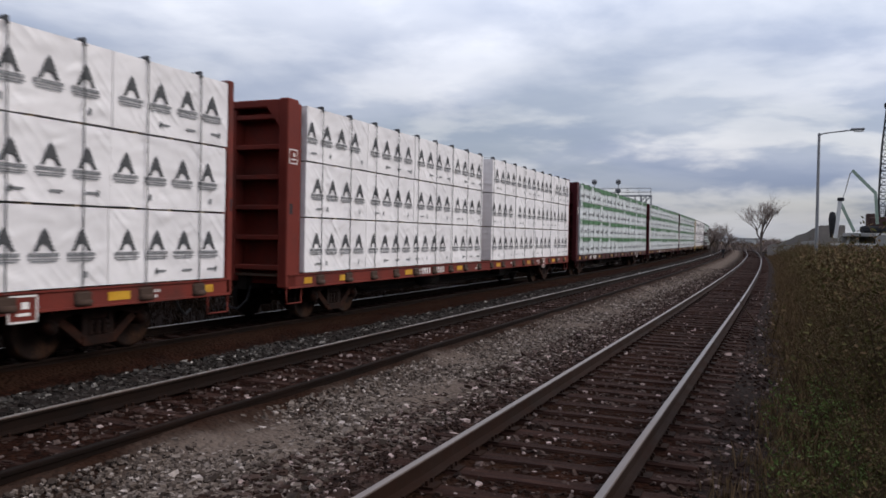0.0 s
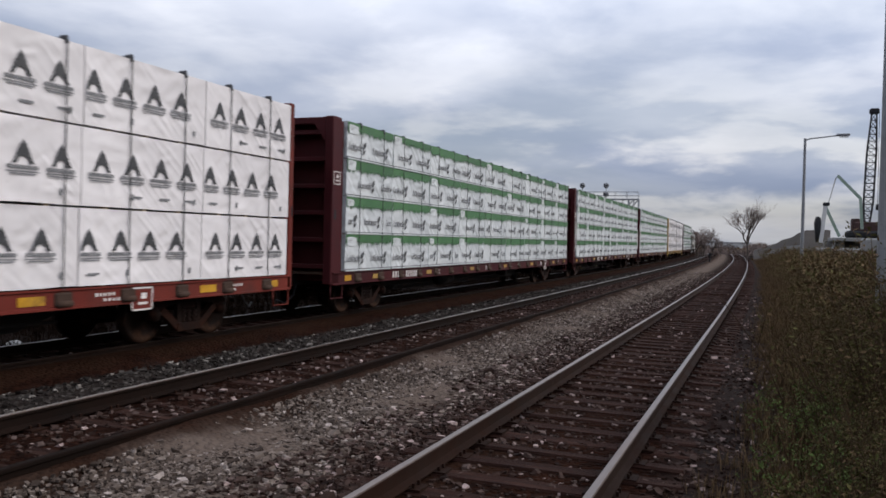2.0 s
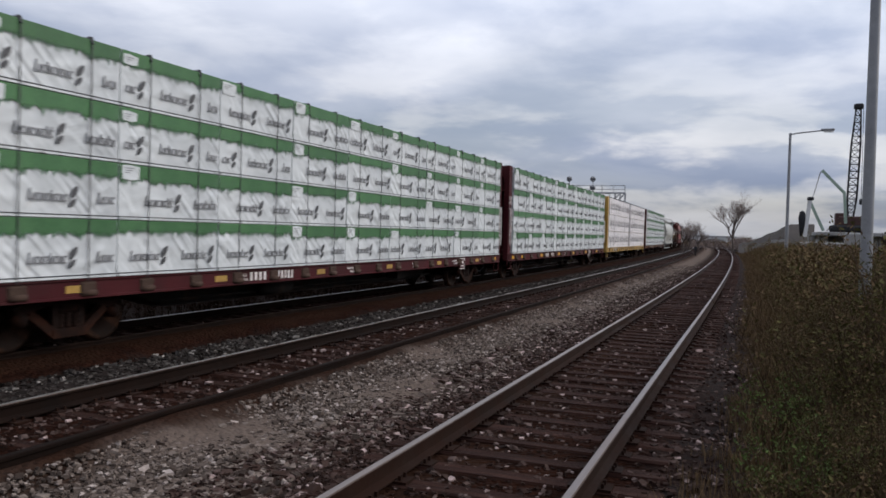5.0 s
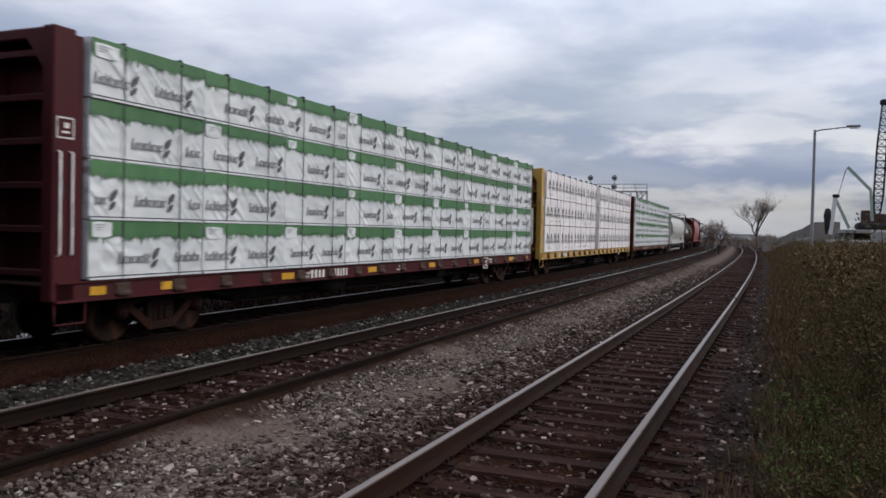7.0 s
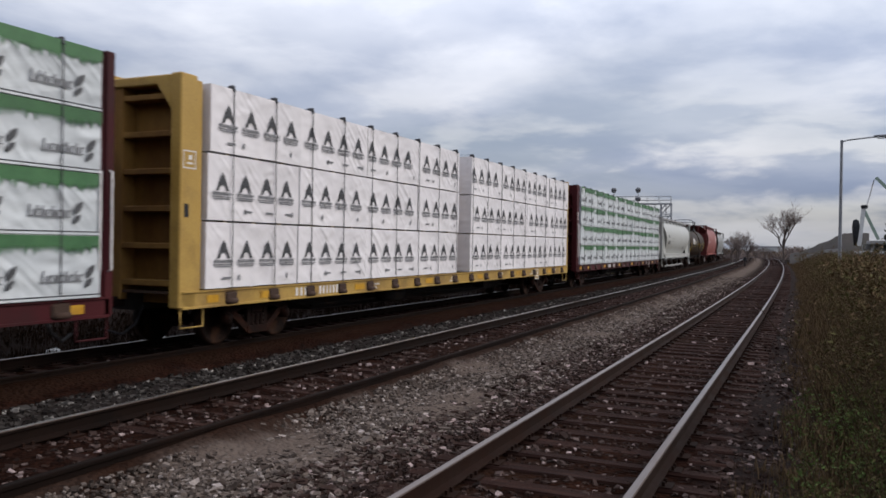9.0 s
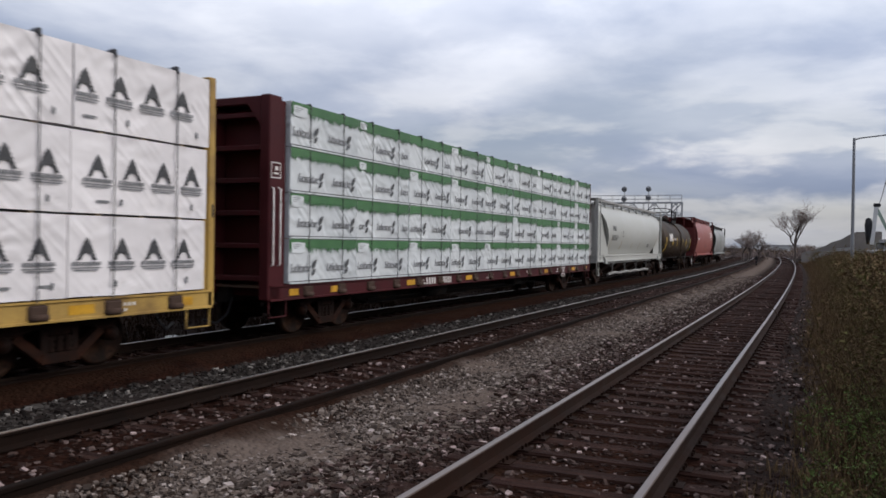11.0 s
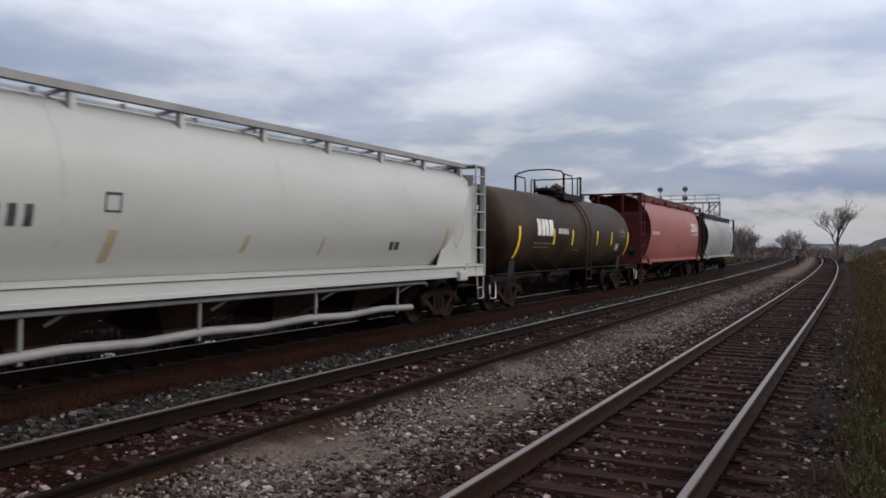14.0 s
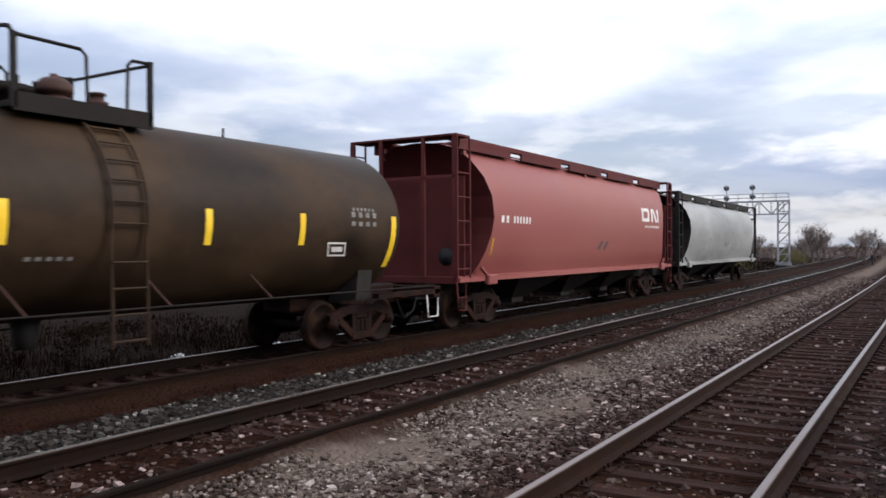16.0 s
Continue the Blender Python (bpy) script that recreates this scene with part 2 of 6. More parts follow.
M_HOPPER_WHITE = material("pale_grey_hopper_paint", (0.312, 0.31, 0.290), (0.366, 0.365, 0.343), 0.35, 0.45, 0, 0.03, (0.3682, 0.369, 0.3591), 0.12, 12, (0.8767, 0.45, 0.945), speckle=0.06)
# dusty roof grey; on the pipes it stands for shade under the car
M_HOPPER_DUST_SHADE = material("dusty_roof_and_shaded_pipe_grey", (0.186, 0.18, 0.174), (0.2728, 0.264, 0.252), 1, 0.6, 0.1, 0.1, (0.124, 0.12, 0.114), 0.3)
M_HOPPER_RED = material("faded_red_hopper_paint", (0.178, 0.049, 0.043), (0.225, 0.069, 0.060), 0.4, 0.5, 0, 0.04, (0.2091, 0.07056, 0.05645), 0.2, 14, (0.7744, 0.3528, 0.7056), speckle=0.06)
# the hopper's red again, much darker, for ends, ladders and roof walkway
M_HOPPER_RED_END = material("dark_red_hopper_end", (0.072, 0.016, 0.016), (0.102, 0.024, 0.0225), 0.8, 0.6, 0, 0.1, (0.0504, 0.017, 0.017), 0.3, spec=0.1)
M_HOPPER_GREY = material("grey_hopper_paint", (0.21, 0.212, 0.206), (0.28, 0.28, 0.274), 0.6, 0.5, 0, 0.04, (0.10, 0.10, 0.098), 0.42, 14, (0.96, 0.465, 0.94), speckle=0.06)
M_TANK = material("sooty_brown_tank_paint", (0.0105, 0.0058, 0.0032), (0.056, 0.0325, 0.0172), 0.95, 0.6, 0, 0.05, (0.0075, 0.0048, 0.0036), 0.5, 14, (0.6864, 0.5, 0.6396), speckle=0.15, spec=0.12)
M_TANK_DARK = material("black_tank_fittings", (0.0065, 0.005, 0.0046), (0.013, 0.0095, 0.008), 2, 0.65, 0.0, 0.1, (0.02, 0.010, 0.006), 0.3, spec=0.12)
M_RUST_VALVE = material("rusty_valve_housing", (0.035, 0.01575, 0.01092), (0.065, 0.02925, 0.021), 4, 0.7, 0.1, 0.15)
M_RAIL_SIDE = material("rusty_rail_web", (0.01066, 0.004162, 0.002262), (0.01907, 0.007465, 0.004095), 2, 0.9, 0.1, 0.2, (0.01963, 0.009953, 0.00702), 0.3, 30, spec=0.12)
M_RAIL_TOP = material("worn_rail_head", (0.1496, 0.1246, 0.1154), (0.2448, 0.2057, 0.1924), 1.2, 0.42, 0.7, 0.03, (0.1496, 0.09348, 0.07104), 0.22, 18, (1.36, 0.1558, 0.592))
# a much darker copy of the rail web, for the middle and far tracks
M_RAIL_DARK = material("near_black_rail_web", (0.005, 0.0026, 0.0018), (0.010, 0.005, 0.0034), 2, 0.9, 0.0, 0.2, (0.012, 0.006, 0.004), 0.3, 30, spec=0.08)
M_RAIL_BRIGHT = material("polished_rail_head", (0.30, 0.28, 0.27), (0.42, 0.40, 0.39), 1.2, 0.3, 0.85, 0.02, (0.2, 0.16, 0.14), 0.2, 18, (1.36, 0.1558, 0.592))
M_RAIL_DULL = material("rust_filmed_rail_head", (0.055, 0.036, 0.027), (0.085, 0.060, 0.048), 1.2, 0.6, 0.3, 0.05, (0.04, 0.022, 0.015), 0.4, 18, (2, 0.25, 1))
M_SLEEPER = material("creosoted_sleeper", (0.0128, 0.0053, 0.0039), (0.0325, 0.0140, 0.0100), 3, 0.9, 0, 0.5, (0.04763, 0.02519, 0.01909), 0.25, 25, (0.635, 4.581, 2.045), 0.3, depth=0.02, spec=0.08)
M_STONE = stone_material()
M_GREY_STONE = stone_material("grey_crushed_stone", ((0.0, (0.01236, 0.00873, 0.00728)), (0.4, (0.0309, 0.02522, 0.0223)), (0.72, (0.05665, 0.0485, 0.04368)), (0.93, (0.09785, 0.0873, 0.08008)), (0.975, (0.2575, 0.2328, 0.2138)), (1.0, (0.3914, 0.354, 0.3231))))
M_PALE_GRAVEL = stone_material("pale_dusty_gravel", ((0.0, (0.0399, 0.02756, 0.02191)), (0.3, (0.0969, 0.0735, 0.06175)), (0.6, (0.1596, 0.1246, 0.1066)), (0.85, (0.2166, 0.1735, 0.1494)), (0.95, (0.342, 0.2858, 0.259)), (1.0, (0.4788, 0.4083, 0.3785))))
M_GALV = material("galvanised_steel", (0.30, 0.31, 0.33), (0.42, 0.43, 0.45), 2, 0.5, 0.5, 0.05, (0.2, 0.2, 0.2), 0.2)
M_POLE = material("dull_lamp_post_steel", (0.16, 0.165, 0.18), (0.24, 0.245, 0.26), 1.5, 0.5, 0.3, 0.05, (0.1, 0.1, 0.1), 0.2)
M_LENS = material("frosted_lamp_lens", (0.8, 0.8, 0.8), (0.9, 0.9, 0.9), 3, 0.2, 0, 0)
M_BLACK = material("black_paint_and_hole_shade", (0.012, 0.012, 0.014), (0.03, 0.03, 0.034), 3, 0.6, 0, 0.1, spec=0.12)
M_CONCRETE = material("site_concrete", (0.20, 0.20, 0.20), (0.29, 0.285, 0.28), 0.6, 0.85, 0, 0.1, (0.2, 0.2, 0.2), 0.3)
M_BARK = material("grey_brown_bark", (0.07, 0.056, 0.05), (0.13, 0.105, 0.095), 6, 0.9, 0, 0.3, spread=0.2, spec=0.08)
# bark tone lightened: the haze of distance is put into the twigs' colour
M_TWIG_HAZE = material("haze_paled_twigs", (0.143, 0.1103, 0.1019), (0.22, 0.1785, 0.1659), 3, 0.9, 0, 0, spread=0.3, spec=0.08)
M_DRY_LEAF = material("dry_brown_weed", (0.082, 0.051, 0.028), (0.138, 0.093, 0.049), 2, 0.85, 0, 0, spread=0.2, spec=0.05)
M_OLIVE_LEAF = material("olive_weed_leaf", (0.050, 0.046, 0.017), (0.090, 0.082, 0.030), 2, 0.85, 0, 0, spread=0.22, spec=0.05)
M_STALK = material("brown_weed_stalk", (0.042, 0.028, 0.018), (0.074, 0.050, 0.031), 5, 0.9, 0, 0, spread=0.2, spec=0.05)
# near-black: the unlit look under the cars is put into the verge plants
M_VERGE_SHADE = material("shaded_verge_weed", (0.0062, 0.0036, 0.0023), (0.012, 0.0070, 0.0045), 2, 0.95, 0, 0, spread=0.35, spec=0.0)
M_GREEN_LEAF = material("green_weed_leaf", (0.055, 0.085, 0.022), (0.10, 0.14, 0.04), 2, 0.7, 0, 0, spread=0.4, spec=0.08)
M_YELLOW_LEAF = material("yellowed_shrub_leaf", (0.12, 0.11, 0.03), (0.19, 0.17, 0.05), 2, 0.75, 0, 0, spread=0.35, spec=0.08)
M_LITTER = material("white_plastic_litter", (0.5, 0.5, 0.48), (0.72, 0.71, 0.69), 5, 0.6, 0, 0.1)
M_EARTH = material("dark_embankment_earth", (0.032, 0.027, 0.026), (0.058, 0.05, 0.046), 0.25, 0.95, 0, 0.3, (0.05, 0.05, 0.03), 0.35, 3, spec=0.08)
M_FAR_WHITE = material("white_cladding", (0.5, 0.5, 0.5), (0.62, 0.62, 0.62), 0.5, 0.7, 0, 0)
M_CAB_RED = material("dark_red_machine_paint", (0.035, 0.018, 0.016), (0.06, 0.028, 0.025), 1, 0.5, 0, 0)
M_PUMP_GREEN = material("pale_green_boom_paint", (0.20, 0.27, 0.22), (0.3, 0.37, 0.32), 1, 0.5, 0, 0)


# ---- mesh building ----
class Shape:
    """Collects vertices and faces; every add takes the number of its material slot."""

    def __init__(self):
        self.v, self.f, self.m, self.smooth = [], [], [], []

    def add(self, verts, faces, slot=0, smooth=False):
        n = len(self.v)
        self.v += [tuple(p) for p in verts]
        self.f += [tuple(i + n for i in f) for f in faces]
        self.m += [slot] * len(faces)
        self.smooth += [smooth] * len(faces)
        return self

    def box(self, x0, x1, y0, y1, z0, z1, slot=0, bevel=0.0):
        if not bevel:
            v = [(x, y, z) for z in (z0, z1) for y in (y0, y1) for x in (x0, x1)]
            return self.add(v, [(0, 2, 3, 1), (4, 5, 7, 6), (0, 1, 5, 4), (2, 6, 7, 3), (0, 4, 6, 2), (1, 3, 7, 5)], slot)
        b = bevel
        bm = bmesh.new()
        bmesh.ops.create_cube(bm, size=1, matrix=Matrix.LocRotScale(((x0 + x1) / 2, (y0 + y1) / 2, (z0 + z1) / 2), None, (x1 - x0, y1 - y0, z1 - z0)))
        bmesh.ops.bevel(bm, geom=bm.edges[:], offset=b, segments=1, affect="EDGES")
        bm.verts.index_update()
        self.add([p.co[:] for p in bm.verts], [[p.index for p in f.verts] for f in bm.faces], slot)
        bm.free()
        return self

    def tube(self, points, radius, sides=8, slot=0, closed_ends=True, smooth=True, radii=None):
        pts = [Vector(p) for p in points]
        rings, faces = [], []
        for i, p in enumerate(pts):
            d = (pts[min(i + 1, len(pts) - 1)] - pts[max(i - 1, 0)]).normalized()
            a = d.cross(Vector((0, 0, 1)) if abs(d.z) < 0.9 else Vector((1, 0, 0))).normalized()
            b = d.cross(a)
            r = radii[i] if radii else radius
            rings += [p + r * (math.cos(q) * a + math.sin(q) * b) for q in (2 * math.pi * k / sides for k in range(sides))]
        for i in range(len(pts) - 1):
            for k in range(sides):
                k2 = (k + 1) % sides
                faces.append((i * sides + k, i * sides + k2, (i + 1) * sides + k2, (i + 1) * sides + k))
        self.add(rings, faces, slot, smooth)
        if closed_ends:
            n = len(rings)
            self.add(rings[:sides], [tuple(reversed(range(sides)))], slot)
            self.add(rings[n - sides:], [tuple(range(sides))], slot)
        return self

    def bar(self, a, b, w, h, slot=0):
        """A straight beam of rectangular section from a to b."""
        a, b = Vector(a), Vector(b)
        d = (b - a).normalized()
        s = d.cross(Vector((0, 0, 1)) if abs(d.z) < 0.95 else Vector((1, 0, 0))).normalized() * (w / 2)
        u = s.cross(d).normalized() * (h / 2)
        v = [p + i * s + j * u for p in (a, b) for i, j in ((-1, -1), (1, -1), (1, 1), (-1, 1))]
        return self.add(v, [(0, 1, 2, 3), (7, 6, 5, 4), (0, 4, 5, 1), (1, 5, 6, 2), (2, 6, 7, 3), (3, 7, 4, 0)], slot)

    def turned(self, profile, origin, axis="x", sides=20, slot=0):
        """A lathe: profile of (along, radius) round an axis through origin."""
        o = Vector(origin)
        pts = []
        for along, r in profile:
            for k in range(sides):
                q = 2 * math.pi * k / sides
                c, s = r * math.cos(q), r * math.sin(q)
                pts.append(o + Vector({"x": (along, c, s), "y": (c, along, s), "z": (c, s, along)}[axis]))
        faces = []
        for i in range(len(profile) - 1):
            for k in range(sides):
                k2 = (k + 1) % sides
                faces.append((i * sides + k, i * sides + k2, (i + 1) * sides + k2, (i + 1) * sides + k))
        n = len(profile) - 1
        faces += [tuple(reversed(range(sides))), tuple(n * sides + k for k in range(sides))]
        return self.add(pts, faces, slot, True)

    def plate(self, outline, x, thick=0.004, slot=0):
        """A flat shape with its outline in (y, z), lying at x and thick towards +x."""
        n = len(outline)
        v = [(x, y, z) for y, z in outline] + [(x + thick, y, z) for y, z in outline]
        return self.add(v, [tuple(range(n)), tuple(reversed(range(n, 2 * n)))] + [(i, i + n, (i + 1) % n + n, (i + 1) % n) for i in range(n)], slot)

    def mesh(self, name, materials):
        me = bpy.data.meshes.new(name)
        me.from_pydata(self.v, [], self.f)
        for m in materials if isinstance(materials, (list, tuple)) else [materials]:
            me.materials.append(m)
        me.polygons.foreach_set("material_index", self.m)
        me.polygons.foreach_set("use_smooth", self.smooth)
        me.update()
        bm = bmesh.new()
        bm.from_mesh(me)
        bmesh.ops.recalc_face_normals(bm, faces=bm.faces)
        bm.to_mesh(me)
        bm.free()
        return me


def thing(name, label, category, group="", kind="", data=None):
    return tagged(new(name, data), label, category, group, kind)


def part(name, shape, mat, parent, label="", at=None, kind=""):
    """Links a shape, or a mesh that is there already, as one mesh under a thing or under a part."""
    me = shape.mesh(name, mat) if isinstance(shape, Shape) else shape
    ob = new(name, me)
    ob.parent = parent
    if at is not None:
        ob.matrix_basis = at
    return tagged(ob, label, kind=kind)


# ---- the line of the tracks: straight past the camera, then a wide bend to the left ----
BEND_FROM, BEND = 19.0, 0.0004
TRACK_A, TRACK_B, TRACK_C = -1.90, -6.05, -10.72
DROP_C = -0.115
GAUGE = 0.753


def shift(y):
    near = max(0.0, min(y, 330.0) - BEND_FROM)
    return -BEND / 2 * near ** 2 - BEND * near * max(0.0, y - 330.0)


def heading(y):
    return math.degrees(math.atan(BEND * max(0.0, y - BEND_FROM)))


# ---- the ground: three ballasted tracks side by side, a dusty strip, a weedy bank ----
PROFILE = [(-900, -0.6), (-40, -0.6), (-14, -0.72), (-13.0, -0.5), (-12.3, -0.335), (-10.3, -0.335), (-10.0, -0.20), (-9.6, -0.22), (-9.1, -0.36), (-8.0, -0.36), (-7.4, -0.20), (-5.6, -0.20), (-5.42, -0.13), (-5.2, -0.055), (-5.05, -0.09), (-4.75, -0.19),
           (-4.3, -0.19), (-3.6, -0.22), (-3.2, -0.213), (-0.6, -0.213), (-0.3, -0.25), (0.5, -0.32), (1.2, -0.32), (2.5, -0.24), (4.0, -0.2), (9.0, -0.3), (900, -0.3)]
PU, PZ = [p[0] for p in PROFILE], [p[1] for p in PROFILE]


def ground_height(u):
    return float(np.interp(u, PU, PZ))


def ground_material():
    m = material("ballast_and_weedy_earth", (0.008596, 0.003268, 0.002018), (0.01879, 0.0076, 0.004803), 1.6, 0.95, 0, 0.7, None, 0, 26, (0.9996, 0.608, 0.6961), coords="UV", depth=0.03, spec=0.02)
    nt = m.node_tree
    link = nt.links.new
    bsdf = nt.nodes["Principled BSDF"]
    base = bsdf.inputs["Base Color"].links[0].from_socket
    uv = nt.nodes.new("ShaderNodeTexCoord")
    sep = nt.nodes.new("ShaderNodeSeparateXYZ")
    link(uv.outputs["UV"], sep.inputs[0])
    wob = nt.nodes.new("ShaderNodeTexNoise")
    wob.inputs["Scale"].default_value, wob.inputs["Detail"].default_value = 1.1, 6
    link(uv.outputs["UV"], wob.inputs["Vector"])
    speck = nt.nodes.new("ShaderNodeTexVoronoi")
    speck.inputs["Scale"].default_value = 17
    link(uv.outputs["UV"], speck.inputs["Vector"])

    def calc(op, a, b):
        n = nt.nodes.new("ShaderNodeMath")
        n.operation = op
        for socket, v in zip(n.inputs, (a, b)):
            if isinstance(v, (int, float)):
                socket.default_value = v
            else:
                link(v, socket)
        return n.outputs[0]

    u = calc("ADD", sep.outputs["X"], calc("MULTIPLY", calc("SUBTRACT", wob.outputs["Fac"], 0.5), 1.3))

    def step(at, soft):
        n = nt.nodes.new("ShaderNodeMapRange")
        n.interpolation_type = "SMOOTHSTEP"
        n.inputs["From Min"].default_value, n.inputs["From Max"].default_value = at - soft, at + soft
        link(u, n.inputs["Value"])
        return n.outputs[0]

    def band(lo, hi, soft=0.25):
        return calc("MULTIPLY", step(lo, soft), calc("SUBTRACT", 1.0, step(hi, soft)))

    def over(colour, tint, mask, amount=1.0):
        n = nt.nodes.new("ShaderNodeMix")
        n.data_type = "RGBA"
        link(calc("MULTIPLY", mask, amount), n.inputs[0])
        link(colour, n.inputs[6])
        if isinstance(tint, tuple):
            n.inputs[7].default_value = (*tint, 1)
        else:
            link(tint, n.inputs[7])
        return n.outputs[2]

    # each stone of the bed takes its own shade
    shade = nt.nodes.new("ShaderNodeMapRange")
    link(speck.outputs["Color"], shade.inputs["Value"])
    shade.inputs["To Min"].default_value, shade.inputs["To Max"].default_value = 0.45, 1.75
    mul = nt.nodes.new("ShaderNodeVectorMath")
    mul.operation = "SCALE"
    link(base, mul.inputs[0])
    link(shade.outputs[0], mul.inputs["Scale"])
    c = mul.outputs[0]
    c = over(c, (0.027, 0.0245, 0.0235), band(-9.0, -7.3, 0.3), 0.6)
    c = over(c, (0.020, 0.0150, 0.0122), band(-4.2, -2.9, 0.3), 0.6)
    c = over(c, (0.122, 0.094, 0.079), band(-4.95, -3.7, 0.4), 0.8)
    for rail in (TRACK_B + GAUGE + 0.1, TRACK_C + GAUGE + 0.25, TRACK_A - GAUGE + 0.2):
        c = over(c, (0.021, 0.0105, 0.0065), band(rail - 0.3, rail + 0.3, 0.15), 0.6)
    c = over(c, (0.030, 0.0275, 0.0265), band(-0.75, 0.85, 0.3), 0.4)
    c = over(c, (0.015, 0.011, 0.006), step(0.75, 0.4), 0.9)
    # verge earth beyond the far track, shade put into its colour
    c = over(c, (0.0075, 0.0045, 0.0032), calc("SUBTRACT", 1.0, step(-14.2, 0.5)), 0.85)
    link(c, bsdf.inputs["Base Color"])
    b = bsdf.inputs["Normal"].links[0].from_node
    b2 = nt.nodes.new("ShaderNodeBump")
    b2.inputs["Strength"].default_value, b2.inputs["Distance"].default_value = 0.8, 0.04
    b2.invert = True
    link(speck.outputs["Distance"], b2.inputs["Height"])
    link(b2.outputs[0], b.inputs["Normal"])
    return m


def build_ground():
    us = np.unique(np.round(np.concatenate([-np.geomspace(14, 900, 22), np.arange(-14, 2.5, 0.14), np.linspace(2.5, 9, 24), np.geomspace(9.5, 900, 22)]), 3))
    ys = np.unique(np.round(np.concatenate([-np.geomspace(8, 400, 14), np.arange(-8, 40, 0.22), np.arange(40, 130, 1.2), np.geomspace(130, 3000, 40)]), 3))
    U, Y = np.meshgrid(us, ys)
    Z = np.interp(U, PU, PZ)
    near = np.exp(-np.abs(U + 5) / 14)
    wave = np.array([noise.noise((u * 0.9, y * 0.7, 0.0)) for u, y in zip(U.ravel(), Y.ravel())]).reshape(U.shape)
    fine = np.array([noise.noise((u * 5.1, y * 4.3, 7.0)) for u, y in zip(U.ravel(), Y.ravel())]).reshape(U.shape)
    Z = Z + 0.035 * wave * near + 0.018 * fine * near
    X = U + np.vectorize(shift)(Y)
    verts = np.stack([X, Y, Z], -1).reshape(-1, 3)
    nu = len(us)
    i = (np.arange(len(ys) - 1)[:, None] * nu + np.arange(nu - 1)[None]).ravel()
    faces = np.stack([i, i + 1, i + nu + 1, i + nu], 1)
    me = bpy.data.meshes.new("ground")
    me.from_pydata(verts, [], faces)
    layer = me.uv_layers.new(name="UVMap")
    uv = np.stack([U, Y], -1).reshape(-1, 2)[faces.ravel()]
    layer.data.foreach_set("uv", uv.ravel().astype(np.float32))
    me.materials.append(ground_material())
    me.polygons.foreach_set("use_smooth", [True] * len(faces))
    me.update()
    thing("ground", "dark ballasted railway ground with a pale dusty strip and weedy edges", "ground", kind="structure", data=me)


build_ground()


def build_stones(name, label, mat, zones, seed):
    rng = np.random.default_rng(seed)
    verts, faces, count = [], [], 0
    cube = np.array([(x, y, z) for z in (-1, 1) for y in (-1, 1) for x in (-1, 1)], float)
    quads = np.array([(0, 2, 3, 1), (4, 5, 7, 6), (0, 1, 5, 4), (2, 6, 7, 3), (0, 4, 6, 2), (1, 3, 7, 5)])
    for lo, hi, n, size in zones:
        far = 7 + abs(lo) * 1.3
        y = far * np.tan(rng.uniform(-0.35, 1.38, n))
        keep = y < 60
        y, n = y[keep], int(keep.sum())
        u = rng.uniform(lo, hi, n)
        z = np.interp(u, PU, PZ) + 0.3 * size
        s = size * rng.lognormal(0, 0.33, n)
        corner = cube[None] * rng.uniform(0.45, 1.0, (n, 8, 3))
        corner *= (s[:, None] * np.stack([rng.uniform(0.8, 1.5, n), rng.uniform(0.8, 1.5, n), rng.uniform(0.5, 0.9, n)], 1))[:, None, :] * 0.8
        a, b = rng.uniform(0, 6.28, n), rng.uniform(-0.6, 0.6, n)
        ca, sa, cb, sb = np.cos(a)[:, None], np.sin(a)[:, None], np.cos(b)[:, None], np.sin(b)[:, None]
        x1, y1, z1 = corner[..., 0], corner[..., 1] * cb - corner[..., 2] * sb, corner[..., 1] * sb + corner[..., 2] * cb
        px, py = x1 * ca - y1 * sa, x1 * sa + y1 * ca
        sh = np.vectorize(shift)(y)
        verts.append(np.stack([px + (u + sh)[:, None], py + y[:, None], z1 + z[:, None]], -1).reshape(-1, 3))
        faces.append((quads[None] + (count + 8 * np.arange(n))[:, None, None]).reshape(-1, 4))
        count += 8 * n
    me = bpy.data.meshes.new(name)
    me.from_pydata(np.concatenate(verts), [], np.concatenate(faces))
    me.materials.append(mat)
    me.update()
    thing(name, label, "ballast", kind="stuff", data=me)


# stretches across the tracks: from, to, stones, size
build_stones("ballast_stones", "loose crushed grey and brown ballast stones between the rails", M_STONE,
             [(-0.95, 0.95, 7500, 0.026), (-2.55, -1.25, 5200, 0.022), (-4.0, -2.8, 17000, 0.025),
              (-6.7, -5.35, 4600, 0.025), (-11.5, -10.2, 400, 0.03), (-13.2, -11.8, 700, 0.035)], 4)
build_stones("grey_ballast", "loose grey crushed stone beside the far track", M_GREY_STONE, [(-9.1, -6.95, 15000, 0.031)], 6)
build_stones("pale_gravel", "pale dusty gravel in the strip between two tracks", M_PALE_GRAVEL, [(-4.35, -3.35, 7000, 0.026), (-5.05, -4.0, 19000, 0.019)], 9)

RAIL_SECTION = [(-0.07, -0.17), (0.07, -0.17), (0.07, -0.158), (0.012, -0.13), (0.010, -0.045), (0.036, -0.034), (0.036, -0.008), (0.028, 0.0), (0.006, 0.0),
                (-0.028, 0.0), (-0.036, -0.008), (-0.036, -0.034), (-0.010, -0.045), (-0.012, -0.13), (-0.07, -0.158)]


